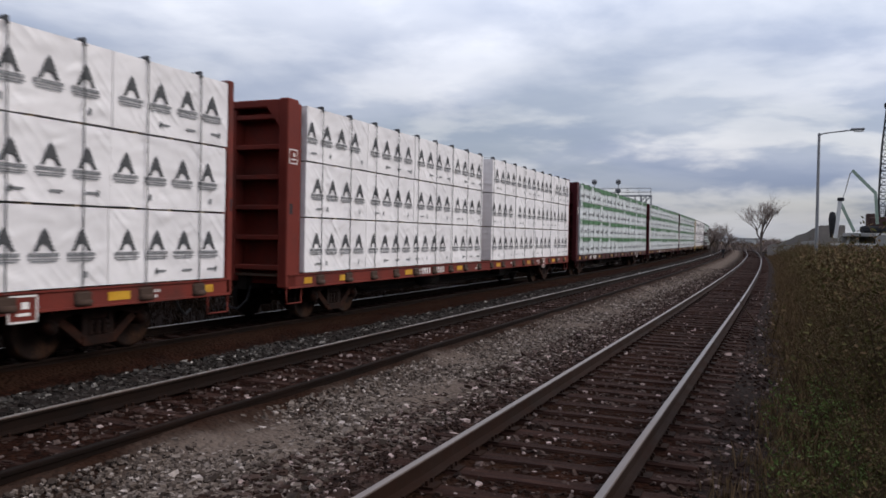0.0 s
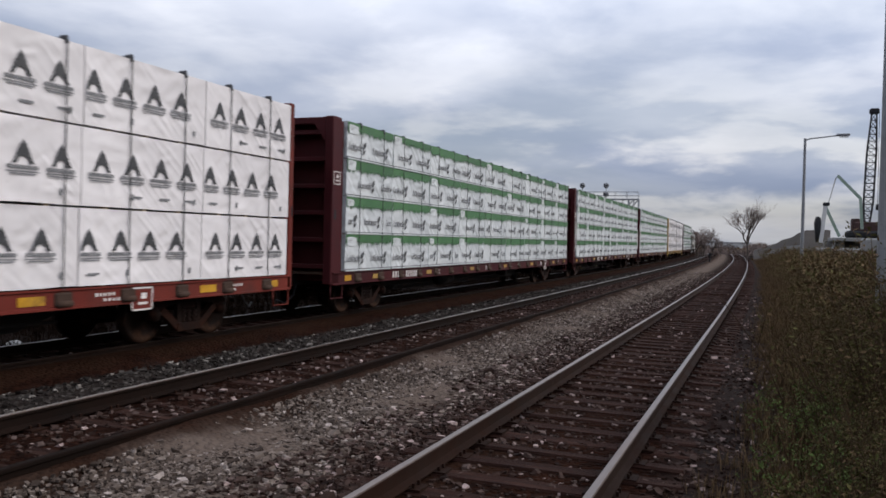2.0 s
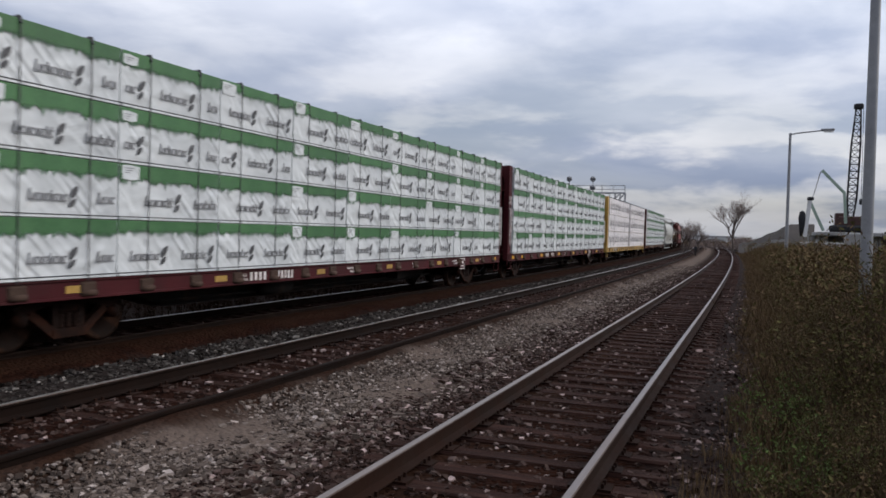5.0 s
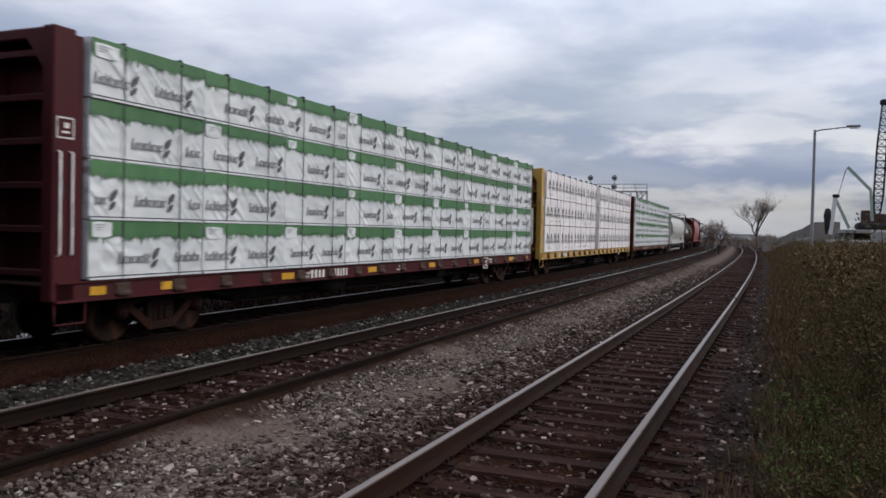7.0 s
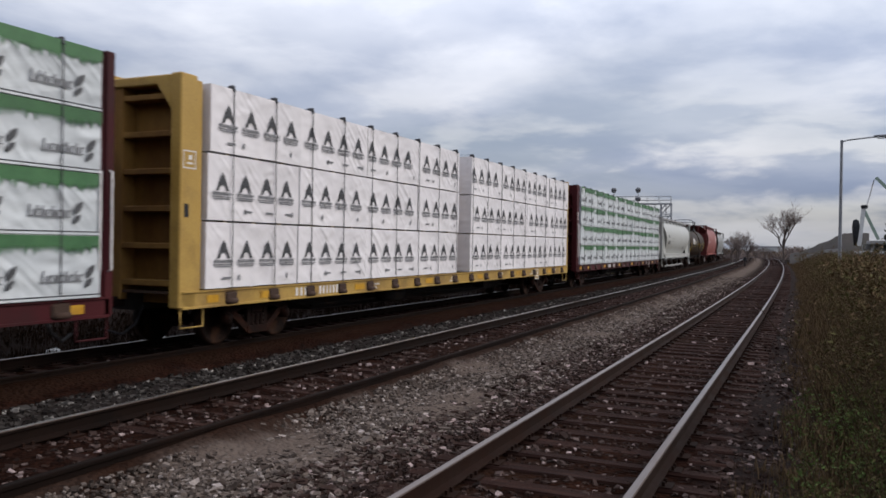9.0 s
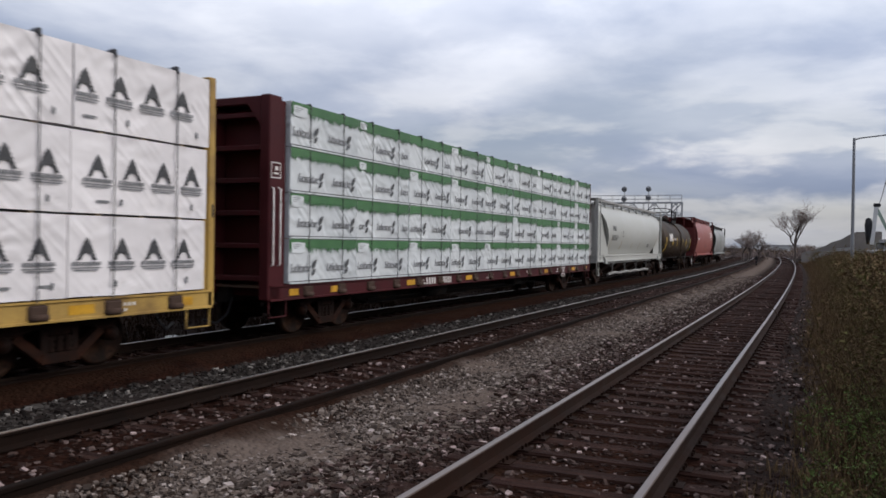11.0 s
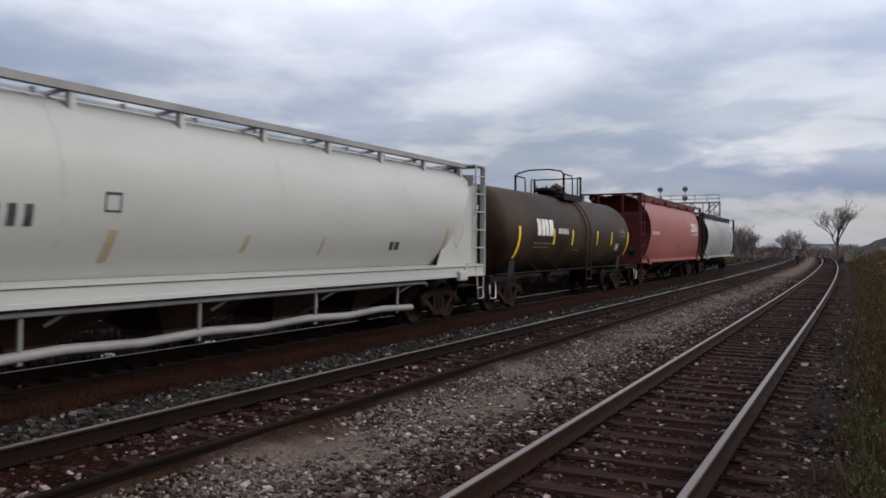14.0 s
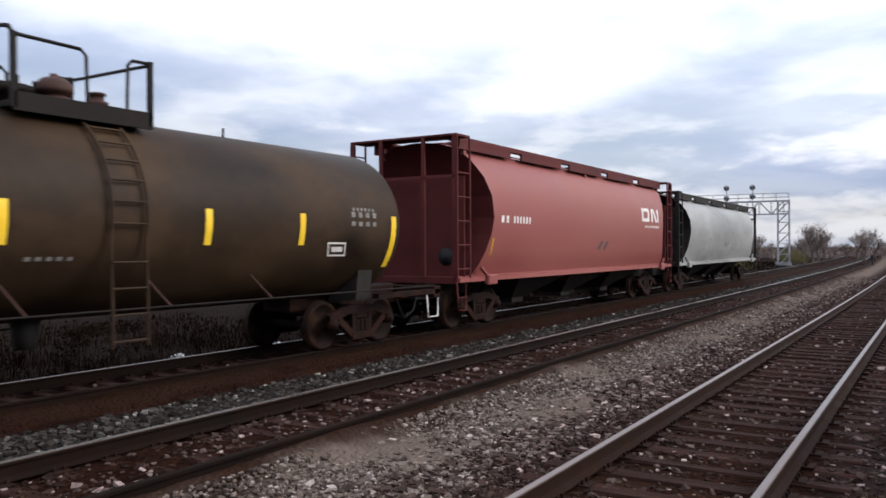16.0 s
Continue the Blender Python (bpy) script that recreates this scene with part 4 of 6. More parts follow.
def bulkhead(car, way, paint, grab):
    """One end wall: channel posts, ribbed end sheet, top beam, gussets; way -1 is the leading end."""
    e = -11.575 if way < 0 else 11.72

    deep = 1.0 if way < 0 else 0.42

    def span(a, b):
        p, q = e - way * a * deep, e - way * b * deep
        return min(p, q), max(p, q)

    # the yellow car's recessed end is coloured darker, for rust and shade together
    inner = M_RUSTY_YELLOW_SHADE if paint == M_YELLOW_CAR else paint
    wall = Shape()
    y0, y1 = span(0.36, 0.44)
    wall.box(-1.36, 1.36, y0, y1, 0.85, 4.62)
    end = part("end_sheet", wall, inner, car, "ribbed steel end bulkhead")
    for k in range(6):
        z = 1.15 + 0.62 * k
        y0, y1 = span(0.06, 0.36)
        part("rib", Shape().box(-1.24, 1.24, y0, y1, z, z + 0.10, bevel=0.012), inner, end)
    y0, y1 = span(0.04, 0.36)
    part("centre_post", Shape().box(-0.13, 0.13, y0, y1, 0.9, 4.5, bevel=0.015), inner, end)
    for s in (-1, 1):
        post = Shape()
        y0, y1 = span(0.0, 0.40)
        post.box(*sorted((s * 1.22, s * 1.44)), y0, y1, 0.80, 4.66, bevel=0.02)
        y0, y1 = span(0.38, 0.56)
        post.box(*sorted((s * 1.1, s * 1.40)), y0, y1, 1.06, 4.60, bevel=0.012)
        p = part("corner_post", post, paint, car)
        y0, y1 = span(0.0, 0.08)
        gus = Shape()
        v = [(s * 1.23, y, z) for y in (y0, y1) for z in (4.08, 4.5)] + [(s * 0.92, y, 4.5) for y in (y0, y1)]
        gus.add(v, [(0, 1, 4), (2, 5, 3), (0, 2, 3, 1), (1, 3, 5, 4), (0, 4, 5, 2)])
        part("gusset", gus, paint, p)
        # a thin black plate stands in for the dark inside of a hand hole
        slot = Shape()
        y0, y1 = span(0.10, 0.20)
        slot.box(*sorted((s * 1.438, s * 1.445)), y0, y1, 2.30, 2.52, bevel=0.0)
        part("hand_hole", slot, M_BLACK, p)
        if grab:
            bars = Shape()
            for off in (0.09, 0.30):
                y0 = e - way * off
                bars.tube([(s * 1.44, y0, 1.45), (s * 1.49, y0, 1.47), (s * 1.49, y0, 2.9), (s * 1.44, y0, 2.92)], 0.016, 6)
            part("grab_bar", bars, M_STENCIL, p, "white vertical grab bars")
        mark = Shape() if way < 0 else None
        y0 = min(e - way * 0.06, e - way * 0.36)
        if mark:
            square_ring(mark, y0, 3.33 if paint == M_OXIDE else 3.10, 0.30, s * 1.441 if s > 0 else -1.445)
            part("stencil_mark", mark, M_STENCIL, p)
        step = Shape()
        q0, q1 = e - way * 0.08, e - way * 0.62
        step.tube([(s * 1.40, q0, 0.82), (s * 1.40, q0, 0.47), (s * 1.40, q1, 0.47), (s * 1.40, q1, 0.82)], 0.018, 6)
        part("stirrup_step", step, paint, p)
    y0, y1 = span(0.0, 0.40)
    part("top_beam", Shape().box(-1.24, 1.24, y0, y1, 4.48, 4.64, bevel=0.02).box(-0.9, -0.3, *span(0.1, 0.5), 4.64, 4.76), paint, car)


def centre_beam_car(paint, kind, label, seed, grab=False, pale_marks=True):
    rng = random.Random(seed)
    car = thing("centre_beam_car", label, "freight car", "cars of the freight train")
    deck = Shape().box(-1.42, 1.42, -11.5, 11.65, 1.02, 1.07)
    part("deck", deck, M_DECK_GRIME, car)
    section = [(1.30, 0.78), (1.46, 0.78), (1.46, 0.81), (1.44, 0.82), (1.44, 1.04), (1.47, 1.05), (1.47, 1.078), (1.30, 1.078)]
    for s in (-1, 1):
        v = [(s * x, y, z) for y in (-11.5, 11.65) for x, z in section]
        sill = Shape().add(v, [tuple(range(8)), tuple(range(15, 7, -1))] + [(i, i + 8, (i + 1) % 8 + 8, (i + 1) % 8) for i in range(8)])
        part("side_sill", sill, paint, car, "painted steel side sill")
    belly = Shape()
    prof = [(-11.4, 0.72), (-7.2, 0.72), (-6.0, 0.36), (6.0, 0.36), (7.2, 0.72), (11.4, 0.72)]
    v = [(x, y, z) for x in (-0.33, 0.33) for y, z in prof + [(11.4, 1.03), (-11.4, 1.03)]]
    belly.add(v, [tuple(range(8)), tuple(range(15, 7, -1))] + [(i, i + 8, (i + 1) % 8 + 8, (i + 1) % 8) for i in range(8)])
    for y in np.arange(-10.4, 10.5, 1.3):
        belly.bar((-1.38, y, 0.95), (1.38, y, 0.95), 0.12, 0.16)
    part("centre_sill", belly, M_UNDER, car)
    beam = Shape().box(-0.045, 0.045, -11.1, 11.1, 1.07, 4.40)
    for y in np.linspace(-10.6, 10.6, 9):
        beam.box(-0.14, 0.14, y - 0.09, y + 0.09, 1.07, 4.45)
    part("centre_beam", beam, paint, car)
    part("top_chord", Shape().box(-0.24, 0.24, -11.15, 11.15, 4.40, 4.62, bevel=0.02), paint, car)
    bulkhead(car, -1, paint, grab)
    bulkhead(car, 1, paint, grab)
    winch = Shape()
    winch.box(1.40, 1.475, -0.16, 0.16, 0.82, 1.03, bevel=0.03).turned([(-0.13, 0.05), (0.13, 0.05)], (1.46, 0, 0.86), "y", 10)
    wm = winch.mesh("strap_winch", M_DECK_GRIME)
    y = -10.32
    while y < 10.9:
        for s in (0, 180):
            part("strap_winch", wm, None, car, at=pose(0, 0, 0, 0, 0, s) @ pose(0, y + 0.05, 0))
        y += 1.24
    for s in (1, -1):
        x = 1.443 if s > 0 else -1.447
        for i, y in enumerate((-10.9, -9.45, -6.0, -2.3, 1.4, 5.1, 8.8, 10.75)):
            w = 0.44 if i else 0.3
            if seed in (3, 4) and i not in (0, 7):
                part("reflector", Shape().box(x, x + 0.004, y, y + w * 0.8, 0.87, 0.98), M_YELLOW_CAR, car, "faded yellow plate")
            else:
                part("reflector", Shape().box(x, x + 0.004, y, y + w, 0.86, 0.99), M_REFLECT, car, "yellow reflective plate")
        marks = Shape()
        block_letters(marks, -8.3 if seed % 2 else -4.9, 0.84, 0.62, 0.17, 4, x, rng)
        block_letters(marks, (-8.3 if seed % 2 else -4.9) + 0.85, 0.84, 0.78, 0.17, 6, x, rng)
        for y in (-5.3, -0.7, 3.2, 6.6, 9.5):
            block_letters(marks, y + rng.uniform(-0.2, 0.2), 0.93, 0.42, 0.05, 5, x, rng)
            block_letters(marks, y, 0.85, 0.36, 0.045, 4, x, rng)
        part("stencilling", marks, M_STENCIL, car, "rows of white stencilled marks", kind="stuff")
        by = {1: 7.1, 6: 5.95, 8: 7.25}.get(seed, 7.15)
        board = Shape().box(*sorted((x, x + s * 0.012)), by, by + 0.46, 0.66, 1.03)
        b = part("test_board", board, paint, car, "painted inspection board with white outline")
        part("board_outline", square_ring(Shape(), by, 0.66, 0.46, x + 0.014 if s > 0 else x - 0.016, 0.025, 0.37), M_STENCIL, b)
    for y in (-9.0, 9.0):
        add_truck(car, y)
    add_coupler(car, -11.2, -1)
    add_coupler(car, 11.35, 1)
    gear = Shape().turned([(-0.5, 0.2), (0.5, 0.2)], (0.75, -3.0, 0.62), "y", 12).box(0.55, 0.95, 3.2, 3.8, 0.5, 0.85, bevel=0.02)
    gear.tube([(0.6, -6.5, 0.5), (0.6, 6.5, 0.5)], 0.03, 6)
    part("brake_gear", gear, M_UNDER, car)
    if kind:
        load_side(car, kind, 1, rng)
        load_side(car, kind, -1, rng)
    return car


# ---- covered hoppers and the tank car: the leading end is at y 0, the trailing one at y = length ----
def skin(outline, y0, y1, thick=0.0, ny=14):
    """A curved sheet through an outline of (x, z); y0 and y1 may depend on z."""
    s = Shape()
    v = []
    for x, z in outline:
        a, b = y0(z), y1(z)
        v += [(x, a + (b - a) * k / ny, z) for k in range(ny + 1)]
    n = ny + 1
    return s.add(v, [(i * n + k, i * n + k + 1, (i + 1) * n + k + 1, (i + 1) * n + k) for i in range(len(outline) - 1) for k in range(ny)], 0, True)


def curved_patch(s, xs, y0, y1, z0, z1, lean=0.0, slot=0, n=5):
    """A thin marking that hugs a curved side; xs(z) is the side's x there."""
    v = []
    for i in range(n + 1):
        z = z0 + (z1 - z0) * i / n
        v += [(xs(z) + 0.006, y0 + lean * i / n, z), (xs(z) + 0.006, y1 + lean * i / n, z)]
    return s.add(v, [(2 * i, 2 * i + 1, 2 * i + 3, 2 * i + 2) for i in range(n)], slot)


def ladder(s, x, ya, yb, z0, z1, rungs, r=0.018):
    for y in (ya, yb):
        s.tube([(x, y, z0), (x, y, z1)], r * 1.5, 6)
    for k in range(rungs):
        z = z0 + (z1 - z0) * (k + 0.5) / rungs
        s.tube([(x, ya, z), (x, yb, z)], r, 6)
    return s


def covered_hopper(label, length, top, paint, end_tone, roof_paint, arc, pipes, marks):
    car = thing("covered_hopper", label, "freight car", "cars of the freight train")
    sill_top, sill_low = (1.40, 1.16) if arc[4] else (1.27, 1.17)
    roof = top - 0.06
    # half section from the sill up over the round side to the roof
    lift = roof - 4.0
    side = [(1.14, sill_top), (1.34, 1.70), (1.49, 2.0), (1.58, 2.3), (1.62, 2.65), (1.60, 3.0 + lift * 0.4), (1.50, 3.33 + lift * 0.6), (1.31, 3.62 + lift * 0.8), (1.04, 3.82 + lift), (0.6, roof - 0.04), (0.0, roof)]
    if not arc[4]:
        side[:4] = [(1.30, sill_top), (1.43, 1.52), (1.52, 1.85), (1.58, 2.25)]
    xs_ = [p[1] for p in side]
    zs_ = [p[0] for p in side]

    def side_x(z):
        return float(np.interp(z, xs_, zs_))

    def front(z):
        k = (z - sill_top) / (roof - sill_top)
        k = min(1.0, max(0.0, k))
        return arc[0] + (arc[1] - arc[0]) * (1 - k ** arc[2]) + arc[3] * math.sin(math.pi * k)

    full = side + [(-x, z) for x, z in reversed(side[:-1])]
    body = skin(full, front, lambda z: length - front(z), ny=20)
    b = part("body", body, paint, car, "round-sided steel hopper body")
    n = len(full)
    for end in (0, 1):
        caps = Shape()
        ring = [(x, (front(z) if not end else length - front(z)), z) for x, z in full]
        mid = [(0.0, (front(z) if not end else length - front(z)) + (0.02 if not end else -0.02), z) for x, z in full]
        caps.add(ring + mid, [(i, i + 1, n + i + 1, n + i) for i in range(n - 1)])
        part("end_slope", caps, end_tone, car)
    for k in (0.25, 0.5, 0.75) if arc[4] else ():
        y, v = length * k, []
        for x, z in full:
            v += [(x * 1.002, y - 0.03, z + 0.003), (x * 1.002, y + 0.03, z + 0.003)]
        part("weld_seam", Shape().add(v, [(2 * i, 2 * i + 1, 2 * i + 3, 2 * i + 2) for i in range(n - 1)]), paint, b)
    section = [(1.36, sill_low - 0.03), (1.54, sill_low - 0.03), (1.54, sill_low + 0.03), (1.50, sill_low + 0.04), (1.50, sill_top - 0.02), (1.54, sill_top - 0.01), (1.54, sill_top + 0.03), (1.20, sill_top + 0.06), (1.36, sill_low + 0.2)] if arc[4] else [(1.28, 1.14), (1.52, 1.14), (1.52, 1.24), (1.30, 1.28)]
    for s in (-1, 1):
        k = len(section)
        v = [(s * x, y, z) for y in (0.12, length - 0.12) for x, z in section]
        low = Shape().add(v, [tuple(range(k)), tuple(range(2 * k - 1, k - 1, -1))] + [(i, i + k, (i + 1) % k + k, (i + 1) % k) for i in range(k)])
        part("side_sill", low, paint, car)
    for e, w in ((0.0, 1), (length, -1)):
        def at(d, e=e, w=w):
            return e + w * d
        sheets = Shape()
        for s in (-1, 1):
            pts = [(0.46, sill_low), (2.7, sill_low), (2.7, sill_top), (2.2, 2.25), (1.45, 2.95), (0.8, 3.55), (0.46, 3.55)]
            v = [(s * x, at(d), z) for x in (1.40, 1.42) for d, z in pts]
            m = len(pts)
            if arc[4]:
                sheets.add(v, [tuple(range(m)), tuple(range(2 * m - 1, m - 1, -1))] + [(i, i + m, (i + 1) % m + m, (i + 1) % m) for i in range(m)])
        sheets.box(-1.40, 1.40, *sorted((at(0.50), at(0.56))), sill_low, 3.58 if not arc[4] else 3.86)
        part("end_sheet", sheets, end_tone if not arc[4] else paint, car)
        # no holes are cut: black discs stand in for the shade inside them
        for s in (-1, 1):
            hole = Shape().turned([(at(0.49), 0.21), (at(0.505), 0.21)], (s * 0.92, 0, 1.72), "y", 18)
            part("end_opening", hole, M_BLACK, car, "black disc for the shaded inside of a round opening")
        frame_tone = end_tone if not arc[4] else paint
        for s in (-1, 1):
            part("end_post", Shape().box(*sorted((s * 1.38, s * 1.48)), *sorted((at(0.0), at(0.07))), sill_low, top - 0.04, bevel=0.008), frame_tone, car)
            part("end_post", Shape().box(*sorted((s * 0.55, s * 0.65)), *sorted((at(0.0), at(0.06))), sill_low, top - 0.04, bevel=0.008), frame_tone, car)
        part("end_rail", Shape().box(-1.46, 1.46, *sorted((at(0.0), at(0.08))), 3.50, 3.58), frame_tone, car)
        part("end_sill", Shape().box(-1.48, 1.48, *sorted((at(0.0), at(0.10))), sill_low - 0.06, sill_low + 0.10, bevel=0.01), frame_tone, car)
        for s in (-1, 1):
            lad = ladder(Shape(), s * 1.50, at(0.03), at(0.60), sill_low, top - 0.06, 6)
            part("ladder", lad, frame_tone, car)
            step = Shape().tube([(s * 1.47, at(0.05), sill_low), (s * 1.49, at(0.08), 0.52), (s * 1.49, at(0.42), 0.50), (s * 1.47, at(0.46), sill_low)], 0.022, 6)
            step.bar((s * 1.49, at(0.06), 0.80), (s * 1.49, at(0.44), 0.80), 0.03, 0.02)
            part("stirrup_step", step, frame_tone, car)
        deck = Shape().box(-1.5, 1.5, *sorted((at(0.0), at(0.62))), top - 0.05, top, bevel=0.006)
        part("end_platform", deck, roof_paint, car)
        for s in (-1, 1):
            pocket = Shape().box(*sorted((s * 1.48, s * 1.62)), *sorted((at(1.3), at(1.75))), sill_low - 0.13, sill_low + 0.12, bevel=0.03)
            pocket.bar((s * 1.5, at(1.1), sill_low + 0.3), (s * 1.55, at(1.5), sill_low), 0.08, 0.05)
            part("jacking_pad", pocket, paint, car)
        add_coupler(car, at(0.15), -w)
        wheelhouse = Shape().box(-0.35, 0.35, *sorted((at(0.1), at(3.2))), 0.72, 1.16)
        part("stub_sill", wheelhouse, M_UNDER, car)
        add_truck(car, at(1.85))
    for s in (-1, 1):
        walks = Shape().box(*sorted((s * 0.80, s * 1.22)), 0.6, length - 0.6, top - 0.035, top, bevel=0.004)
        walks.box(*sorted((s * 1.20, s * 1.235)), 0.6, length - 0.6, top - 0.10, top + 0.012)
        part("running_board", walks, roof_paint, car, "grated metal roof walkway")
        if not arc[4]:
            y = 0.6
            while y < length - 2:
                e = min(length - 0.6, y + 2.6)
                part("roof_fascia", Shape().box(*sorted((s * 1.17, s * 1.23)), y, e, top - 0.27, top - 0.09), roof_paint, car)
                y = e + 0.65
    stays = 9 if arc[4] else 3
    for k in range(stays):
        y = 0.9 + (length - 1.8) * k / (stays - 1)
        for s in (-1, 1):
            st = Shape().box(*sorted((s * 1.10, s * 1.20)), y - 0.05, y + 0.05, roof - 0.32, top - 0.03)
            st.bar((s * 0.5, y, roof - 0.04), (s * 1.2, y, top - 0.05), 0.05, 0.05)
            part("walkway_bracket", st, paint, car)
    hatch = Shape().box(-0.28, 0.28, 1.4, length - 1.4, roof - 0.02, roof + 0.09, bevel=0.03)
    for k in range(10):
        y = 1.8 + (length - 3.6) * k / 9
        hatch.bar((-0.33, y, roof + 0.08), (0.33, y, roof + 0.08), 0.05, 0.07)
    part("roof_hatch", hatch, roof_paint, car)
    bays = 4 if length > 17.2 else 3
    for k in range(bays):
        c = 3.3 + (length - 6.6) * (k + 0.5) / bays
        h = (length - 7.0) / bays / 2
        hop = Shape()
        ring = lambda x, dy, z: [(-x, c - dy, z), (x, c - dy, z), (x, c + dy, z), (-x, c + dy, z)]
        hop.add(ring(1.40, h, 1.18) + ring(0.5, 0.35, 0.52) + ring(0.5, 0.35, 0.40), [(i, (i + 1) % 4, 4 + (i + 1) % 4, 4 + i) for i in range(4)] + [(4 + i, 4 + (i + 1) % 4, 8 + (i + 1) % 4, 8 + i) for i in range(4)] + [(8, 9, 10, 11)])
        part("outlet_hopper", hop, M_UNDER if not pipes else M_DECK_GRIME, car)
    if pipes:
        for s in (-1, 1):
            # light pipes coloured darker, the shade below the body painted in
            p1 = Shape().tube([(s * 1.34, 2.95, 0.98), (s * 1.36, 3.1, 1.05), (s * 1.36, length - 3.2, 1.05), (s * 1.30, length - 3.0, 0.98)], 0.045, 8)
            part("upper_pipe", p1, M_HOPPER_DUST_SHADE, car, "pale grey pipe along the underframe")
            pts = [(s * 1.28, 3.2, 0.44)]
            for k in range(9):
                pts.append((s * 1.28, 3.3 + (length - 7.0) * k / 8, 0.50 + (0.03 if k % 2 else -0.02)))
            p2 = Shape().tube(pts, 0.075, 8)
            part("lower_pipe", p2, M_HOPPER_DUST_SHADE, car, "pale unloading pipe slung low under the car")
            for k in range(4):
                y = 4.0 + (length - 8.4) * k / 3
                part("pipe_hanger", Shape().bar((s * 1.30, y, 0.40), (s * 1.33, y, 1.14), 0.04, 0.05), M_HOPPER_DUST_SHADE, car)
                part("pipe_stay", Shape().bar((s * 1.1, y + 0.5, 0.85), (s * 1.35, y + 0.7, 1.05), 0.05, 0.05), M_HOPPER_DUST_SHADE, car)
    for s in (-1, 1):
        for name, mat, lab, patches in marks:
            m = Shape()
            for y0, y1, z0, z1, lean in patches:
                curved_patch(m, side_x, y0, y1, z0, z1, lean)
            ob = part(name, m, mat, car, lab, kind="stuff" if len(patches) > 4 else "")
            if s < 0:
                ob.matrix_basis = pose(0, length, 0, 0, 0, 180)
    return car


def rows_of_blocks(y, z, w, h, count):
    step = w / count
    return [(y + i * step, y + (i + 0.52) * step, z, z + h, 0.0) for i in range(count)]


def tank_car(length):
    car = thing("tank_car", "sooty dark brown tank car with white blocks and yellow stripes", "freight car", "cars of the freight train")
    r, zc = 1.465, 2.40
    y0, y1 = 0.92, length - 0.98
    head = [(y0 + 0.78 - 0.78 * math.cos(math.pi / 2 * k / 8), max(0.02, r * math.sin(math.pi / 2 * k / 8))) for k in range(9)]
    tail = [(y0 + y1 - y, rr) for y, rr in reversed(head)]
    shell = Shape().turned(head + tail, (0, 0, zc), "y", 48)
    tank = part("tank_shell", shell, M_TANK, car, "sooty brown steel tank")

    def side_x(z):
        return math.sqrt(max(0.0, r * r - (z - zc) ** 2)) + 0.004

    stripes = [(y, y + 0.13, 1.98, 2.52, 0.0) for y in (5.32, 7.31, 10.40, 12.46)]
    ends = [(2.16, 2.33, 1.55, 2.55, 0.0), (length - 1.90, length - 1.74, 1.55, 2.55, 0.0)]
    white = [(3.78, 4.10, 2.28, 2.82, 0.02), (4.17, 4.47, 2.28, 2.82, 0.04), (4.55, 4.82, 2.28, 2.82, 0.0), (4.89, 5.26, 2.28, 2.82, 0.05)]
    small = rows_of_blocks(5.80, 2.36, 1.12, 0.19, 6)
    dirty = rows_of_blocks(3.55, 2.0, 1.7, 0.05, 14) + rows_of_blocks(3.5, 1.88, 1.5, 0.04, 11) + rows_of_blocks(7.7, 1.78, 0.7, 0.05, 5) + rows_of_blocks(13.9, 2.62, 0.7, 0.06, 6) + rows_of_blocks(13.85, 2.5, 0.85, 0.10, 4) + rows_of_blocks(13.85, 2.34, 0.85, 0.08, 4)
    for s in (-1, 1):
        turn = pose(0, 0, 0) if s > 0 else pose(0, length, 0, 0, 0, 180)
        for y in stripes + ends:
            part("reflective_stripe", curved_patch(Shape(), side_x, *y), M_TANK_STRIPE, tank, "yellow reflective stripe", at=turn)
        for y in white:
            part("painted_block", curved_patch(Shape(), side_x, *y), M_STENCIL, tank, "bold white painted block", at=turn)
        m = Shape()
        for y in small:
            curved_patch(m, side_x, *y, n=2)
        part("stencilling", m, M_STENCIL, tank, at=turn, kind="stuff")
        m = Shape()
        for y in dirty:
            curved_patch(m, side_x, *y, n=2)
        part("stencilling", m, M_STENCIL_DIRTY, tank, "rows of dirty grey stencilled marks", at=turn, kind="stuff")
        frame_ = Shape()
        for y in ((13.30, 13.80, 1.78, 1.81, 0.0), (13.22, 13.72, 2.0, 2.03, 0.0), (13.30, 13.33, 1.78, 2.03, -0.08), (13.77, 13.80, 1.78, 2.03, -0.08), (13.38, 13.68, 1.86, 1.95, -0.03)):
            curved_patch(frame_, side_x, *y, n=2)
        part("test_board", frame_, M_STENCIL, tank, at=turn)
    # end marks on the leading head
    em = Shape()
    for row, (w, h) in enumerate(((1.0, 0.13), (0.55, 0.07), (0.55, 0.07), (0.5, 0.07), (0.45, 0.06), (0.4, 0.06))):
        z = zc + 0.62 - row * 0.14 - (0.06 if row else 0)
        for i in range(9 if not row else 6):
            xa = -0.35 + w * i / (9 if not row else 6)
            rad = math.hypot(xa, z - zc)
            yy = y0 + 0.78 - 0.78 * math.cos(math.asin(min(0.999, rad / r))) - 0.012
            em.box(xa, xa + w / 13, yy - 0.01, yy + 0.02, z, z + h)
    part("end_stencilling", em, M_STENCIL, tank, kind="stuff")
    # dark seam saddle and fittings on top
    front_y, back_y = 7.80, 9.85
    platform = Shape().box(-0.95, 0.95, front_y, back_y, 3.72, 3.80, bevel=0.01)
    for s in (-1, 1):
        platform.box(*sorted((s * 0.93, s * 0.99)), front_y, back_y, 3.66, 3.90)
